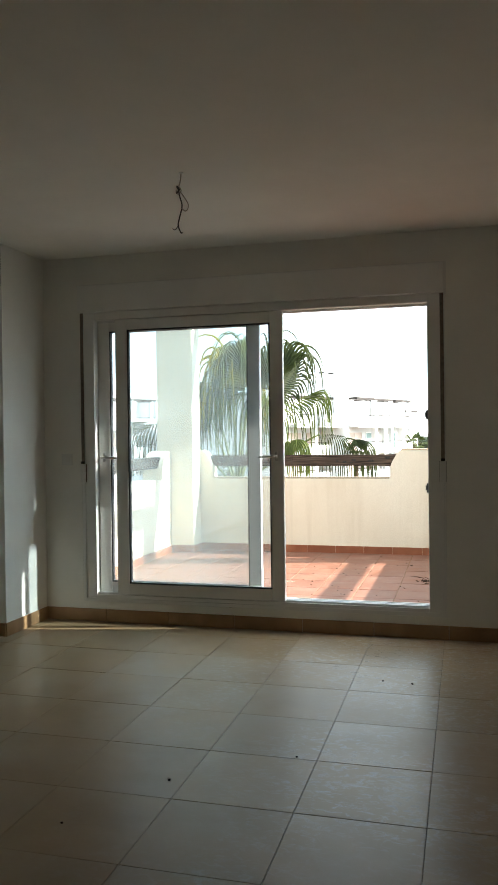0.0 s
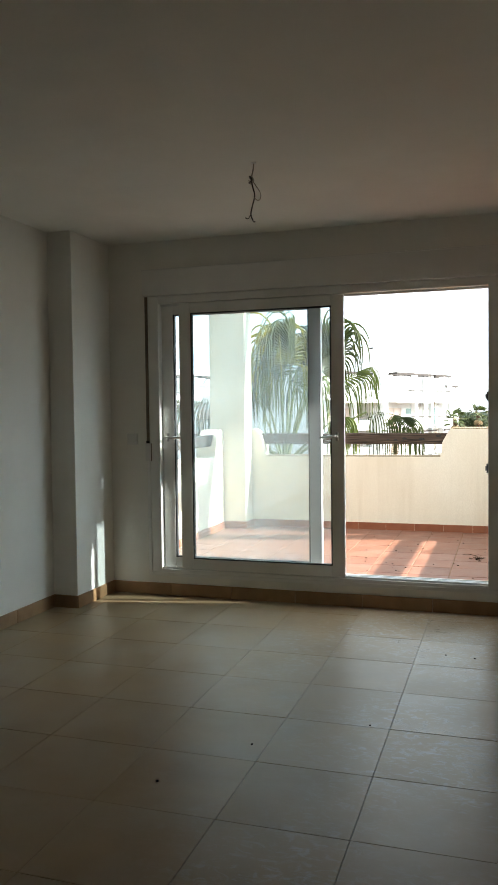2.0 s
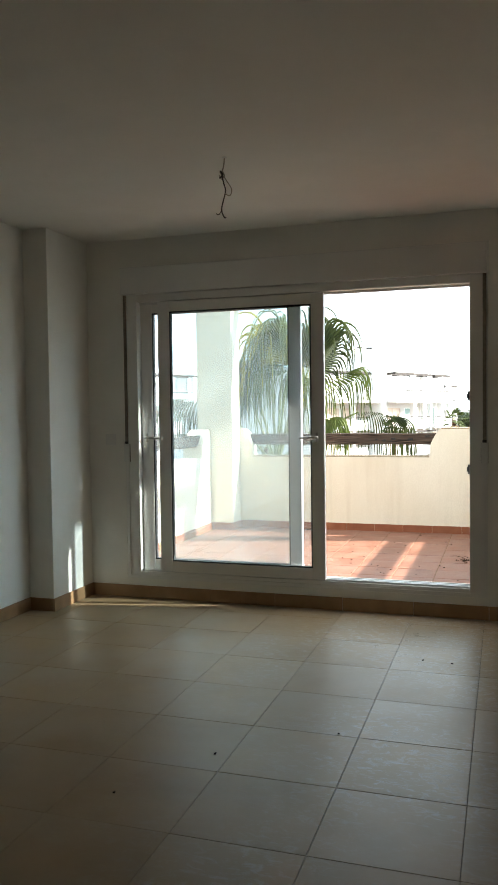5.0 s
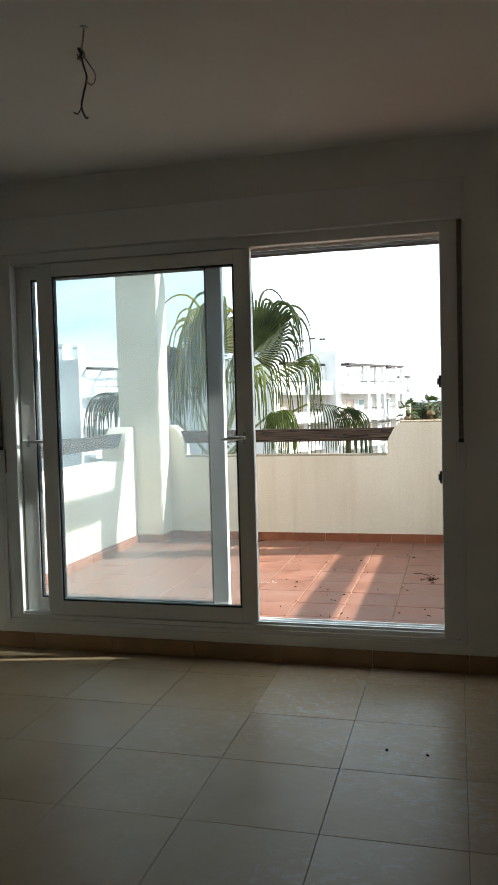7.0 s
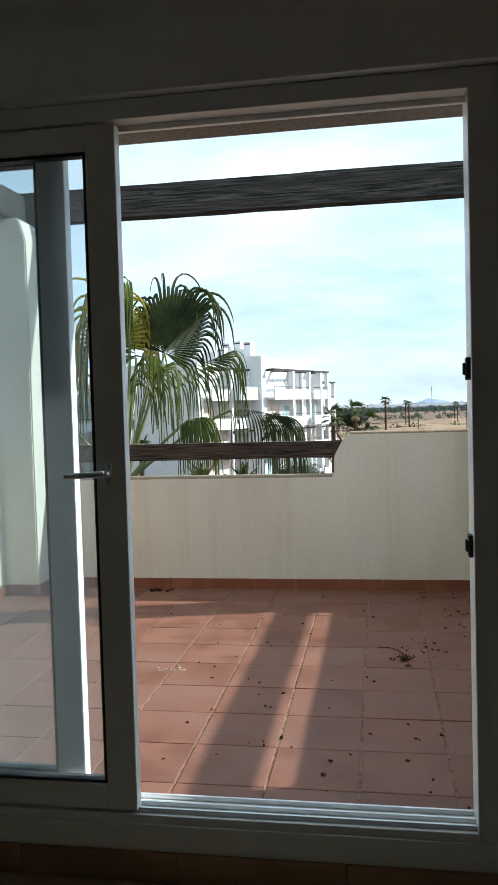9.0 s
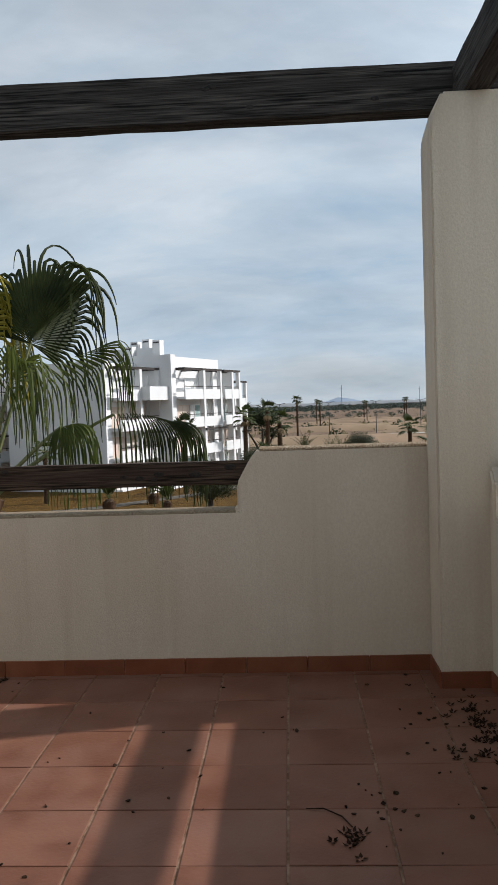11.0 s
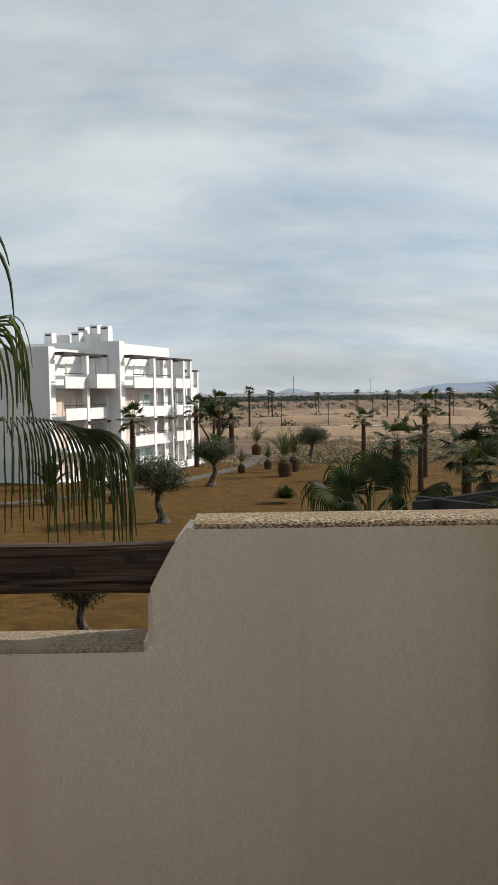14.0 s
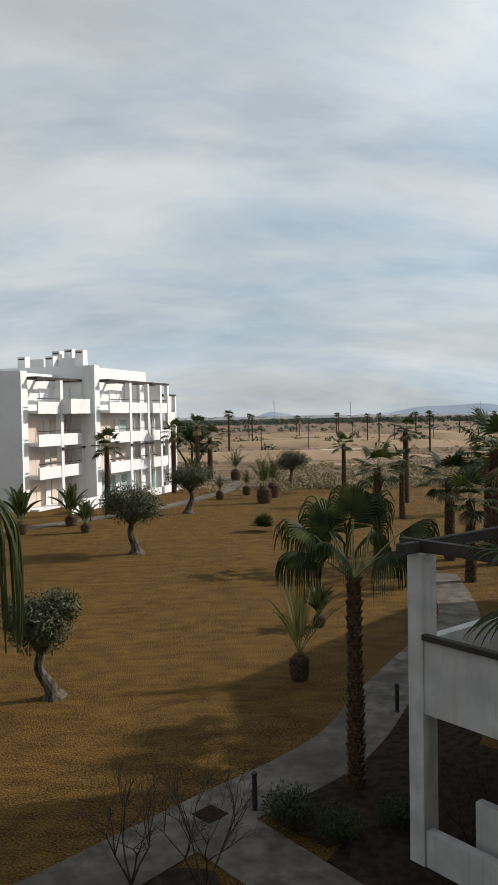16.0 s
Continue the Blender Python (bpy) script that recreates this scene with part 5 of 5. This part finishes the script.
def street_lamp(x, y, h):
    th = thing("street_lamp", (x, y, GZ), "grey street lamp along the estate road", "street lamp", "street lamps")
    part("pole", tube(bmesh.new(), [(0, 0, 0), (0, 0, h)], [0.10, 0.06], 8), M["blackmetal"], th)
    part("arm", tube(bmesh.new(), [(-0.9, 0, h + 0.25), (0, 0, h), (0.9, 0, h + 0.25)], 0.05, 6), M["blackmetal"], th)
    for s in (-1.05, 1.05):
        part("head", boxes((s - 0.2, s + 0.2, -0.14, 0.14, h + 0.2, h + 0.32), bevel=0.03), M["blackmetal"], th)


for k in range(11):
    x = -2 + k * 11.0
    street_lamp(x, 166 + k * 5.2 + 6, 7.2)
# masts take the hazed hill tone instead of a metal colour
for x, y in ((60, 900), (180, 1100), (430, 1300)):
    th = thing("power_pylon", (x, y, GZ), "far thin lattice pylon on the horizon", "pylon", "pylons")
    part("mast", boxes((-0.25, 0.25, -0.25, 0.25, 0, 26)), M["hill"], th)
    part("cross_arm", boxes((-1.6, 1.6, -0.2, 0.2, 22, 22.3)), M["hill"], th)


# ---- white apartment block across the lawn ----
U, V = Vector((0.364, 0.931, 0)), Vector((-0.931, 0.364, 0))
FL = (-5.85, -3.1, -0.35, 2.4)


class Local:
    """Builds boxes in a frame of its own: u along the bright face (away), v into the block."""

    def __init__(self, o, u=U, v=V):
        self.m = Matrix(((u.x, v.x, 0, o[0]), (u.y, v.y, 0, o[1]), (0, 0, 1, 0), (0, 0, 0, 1)))

    def make(self, name, specs, m, parent, label="", bevel=0.0):
        bm = boxes(*specs, bevel=bevel)
        bmesh.ops.transform(bm, matrix=self.m, verts=bm.verts)
        return part(name, bm, m, parent, label)


def window(fr, parent, u0, u1, v, z0, z1, kind):
    """A window set into the face at depth v: frame, panes, shutter."""
    w = fr.make("window", [(u0, u1, v - 0.02, v + 0.12, z0, z0 + 0.07), (u0, u1, v - 0.02, v + 0.12, z1 - 0.07, z1), (u0, u0 + 0.07, v - 0.02, v + 0.12, z0 + 0.07, z1 - 0.07), (u1 - 0.07, u1, v - 0.02, v + 0.12, z0 + 0.07, z1 - 0.07), ((u0 + u1) / 2 - 0.04, (u0 + u1) / 2 + 0.04, v - 0.02, v + 0.12, z0 + 0.07, z1 - 0.07)], M["shutter" if kind == "shut" else "upvc"], parent)
    um = (u0 + u1) / 2
    if kind in ("shut", "white"):
        fr.make("shutter", [(u0 + 0.07, um - 0.04, v + 0.02, v + 0.08, z0 + 0.07, z1 - 0.07), (um + 0.04, u1 - 0.07, v + 0.02, v + 0.08, z0 + 0.07, z1 - 0.07)], M["shutter" if kind == "shut" else "plastic"], w)
    else:
        g = M["win"] if kind == "dark" else M["paleglass"]
        fr.make("pane", [(u0 + 0.07, um - 0.04, v + 0.04, v + 0.07, z0 + 0.07, z1 - 0.07)], g, w)
        fr.make("pane", [(um + 0.04, u1 - 0.07, v + 0.04, v + 0.07, z0 + 0.07, z1 - 0.07)], g, w)


def apartment_block(name, o, units, label, roof_h=6.2, depth=11.0, huts=((1.6, 1.4, 4.0, 2.2, 6.5), (3.6, 1.2, 6.6, 1.8, 6.9)), stacks=((1.8, 4.2, 7.6), (3.0, 5.4, 7.9), (3.6, 4.0, 7.6), (1.6, 8.2, 7.2)), boxed=False):
    """units: (u0, u1) stretches of the bright face with balcony bays; the face is v = 0 and the body goes to v = depth."""
    fr = Local(o)
    th = thing(name, (0, 0, 0), label, "apartment block", "white apartment blocks")
    total = max(u1 for u0, u1, *_ in units)
    fr.make("wall", [(0, total, 1.6, depth, GZ, roof_h - 0.25)], M["white"], th)
    fr.make("roof", [(0, total, 1.6, depth, roof_h - 0.25, roof_h - 0.1)], M["white"], th)
    for (u0, u1, kinds) in units:
        # corner blade that frames the bay
        fr.make("side_wall", [(u0, u0 + 0.9, 0, 1.6, GZ, roof_h - 0.12 if u0 == 0 else 4.99)], M["white"], th)
        a, b = u0 + 0.9, u1
        post = a + (b - a) * 0.52
        fr.make("lower_wall", [(a, b, 0.55, 1.6, GZ, FL[3] - 0.25)], M["white"], th)
        for k, z in enumerate(FL):
            fr.make("floor_slab", [(a, b, -0.86, 1.6 if k == 3 else 0.55, z - 0.25, z)], M["white"], th)
            if k:
                for u2, u3 in ((a, post - 0.32), (post + 0.10, b - 0.30)):
                    fr.make("balcony_front", [(u2, u3, -1.0, -0.86, z - 0.28, z + 0.74)], M["white"], th)
                    fr.make("rail", [(u2, u3, -0.96, -0.90, z + 0.96, z + 1.03)], M["darkbeam"], th)
            if boxed and k == 3:
                fr.make("balcony_box", [(post - 0.1, b + 0.5, -1.95, -1.80, z - 0.28, z + 1.0), (post - 0.1, post + 0.05, -1.80, -1.0, z - 0.28, z + 1.0), (b + 0.35, b + 0.5, -1.80, -1.0, z - 0.28, z + 1.0), (post + 0.05, b + 0.35, -1.80, -1.0, z - 0.28, z)], M["white"], th)
            knd = kinds[k % len(kinds)]
            if k < 3:
                top = z + (2.15 if k == 0 else 1.95)
                window(fr, th, a + 0.35, post - 0.6, 0.47, z + 0.05, top, knd)
                window(fr, th, post + 0.35, b - 0.45, 0.47, z + 0.05, top, knd if k == 0 else kinds[(k + 1) % len(kinds)])
            else:
                window(fr, th, a + 0.5, a + 2.2, 1.52, z + 0.05, z + 2.05, "white")
                window(fr, th, post + 0.4, b - 0.5, 1.52, z + 0.05, z + 2.05, "white")
        fr.make("end_wall", [(b - 0.14, b - 0.02, 0.25, 1.6, GZ, roof_h - 1.3)], M["white"], th)
        fr.make("column", [(post - 0.32, post + 0.10, -1.05, -0.55, GZ, 5.0)], M["white"], th)
        fr.make("column", [(b - 0.30, b + 0.05, -1.05, -0.65, GZ, 5.0)], M["white"], th)
        for uu0, uu1, v0, v1 in ((a - 0.1, b + 0.2, -1.0, -0.82), (a - 0.1, b + 0.2, 0.30, 0.46), (a, a + 0.16, -0.8, 1.6), (post - 0.2, post, -0.8, 1.6), (b - 0.2, b - 0.04, -0.8, 1.6)):
            fr.make("pergola_beam", [(uu0, uu1, v0, v1, 5.0, 5.22)], M["darkbeam"], th)
        fr.make("pergola_beam", [(post - 0.3, b + 0.6, -1.25, -1.06, -0.98, -0.80)], M["darkbeam"], th)
    # roof huts and chimneys
    for uu, su, vv, sv, z in huts:
        fr.make("roof_hut", [(uu, uu + su, vv, vv + sv, roof_h - 0.1, z)], M["white"], th)
    for uu, vv, z in stacks:
        c = fr.make("chimney", [(uu, uu + 0.8, vv, vv + 0.85, roof_h - 0.1, z)], M["white"], th)
        fr.make("vent", [(uu - 0.01, uu + 0.81, vv + 0.10, vv + 0.75, z - 0.30, z - 0.16)], M["darkbeam"], c)
    return th


K1, K2, K3 = ("pale", "shut", "shut"), ("shut", "shut", "shut"), ("pale", "shut", "shut")
P1 = Vector((-11.1, 75.0, 0))
apartment_block("apartment_block", P1, ((0, 8.8, K1), (8.8, 13.4, K3)), "white four-storey apartment block with balconies and dark pergola beams", 6.6, huts=((2.2, 1.6, 3.3, 1.8, 7.42), (3.0, 1.6, 7.35, 1.8, 7.5)), stacks=((1.5, 8.35, 7.66), (1.5, 5.25, 7.6), (3.0, 5.5, 8.2), (3.0, 4.1, 8.35), (1.8, 2.2, 8.1)))
P2 = P1 + V * 2.3 - U * 7.8
apartment_block("apartment_block", P2, ((0, 7.8, K2),), "white four-storey apartment block with one boxy balcony", 5.8, huts=(), stacks=(), boxed=True)
P3 = P2 + V * 14.5 - U * 11.0
apartment_block("apartment_block", P3, ((0, 8.0, K3), (8.0, 15.8, K2)), "white apartment block with terraces and pergolas beyond the palm", 6.1)
P4 = P3 + V * 16.0 - U * 14.0
apartment_block("apartment_block", P4, ((0, 8.0, K2), (8.0, 15.8, K3)), "white apartment block with roof chimneys further along the lawn", 6.1)
P5 = P1 + U * 18.0 + V * 3.2
apartment_block("apartment_block", P5, ((0, 4.2, K3),), "white apartment block with dark pergola beams behind the trees", 5.9, 6.0, huts=(), stacks=()).location = (0, 0, -0.9)
# garden wall at the foot of the block
fr = Local(P1)
gw = thing("garden_wall", (0, 0, 0), "low white garden wall at the foot of the block", "wall")
fr.make("wall", [(-7.8, 0.5, -2.2, -2.0, GZ, GZ + 1.0), (0.5, 14, -2.2, -2.0, GZ, GZ + 0.7)], M["white"], gw)

# ---- neighbouring house with its terrace, lower down ----
A, B = Vector((0.6, -0.8, 0)), Vector((0.8, 0.6, 0))
nf = Local((3.38, 16.3, 0), A, B)
nb = thing("neighbour_house", (0, 0, 0), "white neighbouring house with a pergola terrace", "house")
nf.make("corner_post", [(0, 0.31, 0, 0.38, GZ, -0.72)], M["grimy"], nb, bevel=0.012)
nf.make("parapet", [(0.10, 5.2, 0.04, 0.24, -3.40, -2.17)], M["grimy"], nb, bevel=0.01)
nf.make("parapet", [(0.08, 0.28, 0.38, 6.0, -3.40, -2.17)], M["grimy"], nb, bevel=0.01)
nf.make("terrace_slab", [(0.28, 6.0, 0.24, 6.0, -3.40, -3.15)], M["terra"], nb)
nf.make("coping_rail", [(0.31, 5.2, -0.03, 0.09, -2.14, -2.05)], M["darkbeam"], nb)
nf.make("pergola_beam", [(-0.25, 6.0, 0.10, 0.25, -0.71, -0.51)], M["darkbeam"], nb, bevel=0.008)
nf.make("pergola_beam", [(0.06, 0.21, -0.35, 6.0, -0.715, -0.53)], M["wood"], nb, bevel=0.008)
nf.make("garden_wall", [(0.32, 5.2, 0.03, 0.21, GZ, -5.36)], M["grimy"], nb, bevel=0.01)
nf.make("ground_wall", [(1.0, 5.2, 0.45, 0.62, GZ, -4.75)], M["grimy"], nb, bevel=0.01)
nf.make("back_wall", [(2.2, 6.0, 3.0, 6.0, GZ, 2.2)], M["white"], nb)
# unseen block, its outline and height set by the shadow wanted on the lawn
nt = thing("neighbour_block", (0, 0, 0), "unseen white block beside ours that shades the lawn", "apartment block", "white apartment blocks")
def footprint(pts, z0, z1):
    """A plan outline raised from z0 to z1."""
    bm = bmesh.new()
    a, b = [bm.verts.new((x, y, z0)) for x, y in pts], [bm.verts.new((x, y, z1)) for x, y in pts]
    bm.faces.new(a[::-1]); bm.faces.new(b)
    for i in range(len(pts)):
        k = (i + 1) % len(pts)
        bm.faces.new((a[i], a[k], b[k], b[i]))
    return bm


part("wall", boxes((11.6, 22, 12.0, 22.2, GZ, 5.4), (6.6, 11.59, 4.0, 11.0, GZ, -0.2)), M["white"], nt)
part("wing", footprint([(14.6, 22.21), (30.0, 22.21), (30.0, 36.9), (21.2, 36.9), (14.1, 28.5)], GZ, 3.2), M["white"], nt)
part("roof", boxes((11.5, 22.1, 11.9, 22.2, 5.4, 5.55)), M["white"], nt)
fan_palm((5.0, 13.0, GZ), 5.3, 0.2, 0.15, 12, 0.7, 1.0, 36, "fan palm with hanging tips by the neighbouring terrace", seg=26, hang=0.9)

# ---- leaf litter on the terrace ----
lr = random.Random(99)
kinds = []
for k in range(5):
    bm = bmesh.new()
    s = 0.0035 + 0.0016 * k
    ring = [bm.verts.new((s * math.cos(a) * (1.7 if k % 2 else 1.0) * lr.uniform(0.8, 1.2), s * math.sin(a) * lr.uniform(0.7, 1.2), lr.uniform(0.001, 0.006))) for a in (2 * math.pi * i / 7 for i in range(7))]
    low = [bm.verts.new((v.co.x * 0.8, v.co.y * 0.8, 0.0)) for v in ring]
    bm.faces.new(ring)
    for i in range(7):
        bm.faces.new((low[i], low[(i + 1) % 7], ring[(i + 1) % 7], ring[i]))
    me = bpy.data.meshes.new("dry_leaf"); bm.to_mesh(me); bm.free(); me.materials.append(M["debris"])
    kinds.append(me)
star = []
for k in range(3):
    bm = bmesh.new()
    for q in range(5):
        a = q * 1.26 + lr.uniform(-.3, .3)
        L, t = lr.uniform(0.016, 0.030), lr.uniform(0.004, 0.007)
        d, e = Vector((math.cos(a), math.sin(a), 0)), Vector((-math.sin(a), math.cos(a), 0))
        v = [bm.verts.new(c) for c in (d * 0.003, d * L * 0.5 + e * t + Vector((0, 0, 0.004)), d * L + Vector((0, 0, lr.uniform(0.003, 0.014))), d * L * 0.5 - e * t + Vector((0, 0, 0.004)), d * L * 0.5 + Vector((0, 0, 0.0)))]
        bm.faces.new((v[0], v[4], v[1])); bm.faces.new((v[4], v[2], v[1])); bm.faces.new((v[0], v[3], v[4])); bm.faces.new((v[4], v[3], v[2]))
    me = bpy.data.meshes.new("dry_leaf"); bm.to_mesh(me); bm.free(); me.materials.append(M["debris"])
    star.append(me)
heap = [(0.90 - abs(lr.gauss(0, 0.10)), 2.95 + lr.gauss(0, 0.22)) for _ in range(46)] + [(lr.gauss(0.23, 0.025), lr.gauss(2.10, 0.05)) for _ in range(9)] + [(lr.gauss(-1.55, 0.05), lr.gauss(3.635, 0.02)) for _ in range(14)]
for x, y in heap:
    if not (x < 0.95 and y < 3.67) or (x > 0.72 and y > 3.39):
        continue
    ob = tagged(new("dry_leaf", lr.choice(star)), "curled dark brown dead leaf on the terrace tiles", "leaf litter", "leaf litter on the terrace")
    ob.location, ob.rotation_euler = (x, y, TZ + 0.001), (0, 0, lr.uniform(0, 6))
spots = [(lr.uniform(-0.9, 0.95), lr.uniform(0.4, 3.6)) for _ in range(75)] + [(0.75 - abs(lr.gauss(0, 0.25)) + 0.2, 3.0 + lr.gauss(0, 0.35)) for _ in range(60)] + [(lr.gauss(0.35, 0.12), lr.gauss(2.35, 0.1)) for _ in range(12)] + [(lr.uniform(-2.5, -0.9), lr.uniform(0.5, 3.6)) for _ in range(14)] + [(lr.gauss(-1.55, 0.06), lr.gauss(3.62, 0.03)) for _ in range(10)]
for x, y in spots:
    if not (TX0 + 0.03 < x < 0.98 and 0.45 < y < 3.68) or (x > 0.74 and y > 3.41):
        continue
    ob = tagged(new("dry_leaf", lr.choice(kinds)), "small dry brown leaf on the terrace tiles", "leaf litter", "leaf litter on the terrace")
    ob.location, ob.rotation_euler = (x, y, TZ + 0.001), (lr.uniform(-.2, .2), lr.uniform(-.2, .2), lr.uniform(0, 6))

# crumbled white filler dropped on a tile, and a thin dry twig
bm = bmesh.new()
for _ in range(16):
    c = Vector((lr.gauss(0, 0.035), lr.gauss(0, 0.018), 0))
    r = lr.uniform(0.003, 0.008)
    ring = [bm.verts.new((c.x + r * math.cos(a) * lr.uniform(0.7, 1.3), c.y + r * math.sin(a) * lr.uniform(0.6, 1.1), lr.uniform(0.0015, 0.004))) for a in (1.047 * i for i in range(6))]
    low = [bm.verts.new((v.co.x, v.co.y, 0)) for v in ring]
    bm.faces.new(ring)
    for i in range(6):
        bm.faces.new((low[i], low[(i + 1) % 6], ring[(i + 1) % 6], ring[i]))
crumbs = thing("plaster_crumbs", (-0.990, 1.857, TZ + 0.001), "dried white plaster crumbs on the terrace tiles", "plaster crumbs")
part("flakes", bm, M["mortar_crumb"], crumbs)
twig = thing("dry_twig", (0.183, 2.245, TZ + 0.004), "thin dry brown twig on the terrace tiles", "twig")
part("stem", tube(bmesh.new(), [(-0.10, 0.06, 0), (-0.04, 0.05, 0.006), (0.02, 0.0, 0.004), (0.05, -0.06, 0)], [0.0016, 0.0024, 0.0028, 0.002], 5), M["debris"], twig)

for x, y in ((0.306, -0.971), (-0.092, -2.031), (-0.52, -2.361), (-0.757, -2.761), (0.15, -0.952)):
    ob = tagged(new("dry_leaf", kinds[2]), "tiny dark leaf crumb on the room floor", "leaf litter", "leaf crumbs on the room floor")
    ob.location, ob.rotation_euler = (x, y, 0.001), (0, 0, x * 9)

# ---- floor tiles, last ----
def tile_mesh(name, s, gap, z0, z1, m, bev=0.004, gap_y=None):
    me = bpy.data.meshes.new(name)
    bm = bmesh.new()
    h = s / 2 - gap / 2
    v = s / 2 - (gap_y or gap) / 2
    lo = [bm.verts.new((x, y, z0)) for x, y in ((-h, -v), (h, -v), (h, v), (-h, v))]
    mid = [bm.verts.new((x, y, z1 - bev * 0.5)) for x, y in ((-h, -v), (h, -v), (h, v), (-h, v))]
    k, q = h - bev, v - bev
    top = [bm.verts.new((x, y, z1)) for x, y in ((-k, -q), (k, -q), (k, q), (-k, q))]
    for a, b in ((lo, mid), (mid, top)):
        for i in range(4):
            bm.faces.new((a[i], a[(i + 1) % 4], b[(i + 1) % 4], b[i]))
    bm.faces.new(top)
    bm.to_mesh(me); bm.free(); me.materials.append(m)
    return me


S = 0.4535
inner = tile_mesh("floor_tile", S, 0.0020, -0.012, 0.0, M["tile_in"], 0.0012)
for i in range(-6, 5):
    for j in range(-15, 2):
        x, y = -0.006 + S * (i + 0.5), -2.047 + S * (j + 3.5) + 0.0
        if x < XL - 0.3 or x > XR + 0.3 or y > 0.3 or y < YB - 0.3:
            continue
        ob = share("floor_tile", inner, floor, (x, y, random.uniform(-0.0004, 0.0004)))
        ob.rotation_euler = (random.uniform(-0.001, 0.001), random.uniform(-0.001, 0.001), 0)
S = 0.3365
outer = tile_mesh("terrace_tile", S, 0.009, -0.005, 0.0, M["terra"], 0.003, 0.004)
for i in range(-8, 4):
    for j in range(-11, 2):
        x, y = 0.022 + S * (i + 0.5), 3.32 + S * (j + 0.5)
        if x > TX1 + 0.1 or x < TX0 - 0.15 or y > TY + 0.16 or y < YO - 0.1:
            continue
        ob = share("terrace_tile", outer, terrace, (x, y, TZ + random.uniform(-0.0012, 0.0012)))
        ob.rotation_euler = (random.uniform(-0.004, 0.004), random.uniform(-0.004, 0.004), random.uniform(-0.004, 0.004))
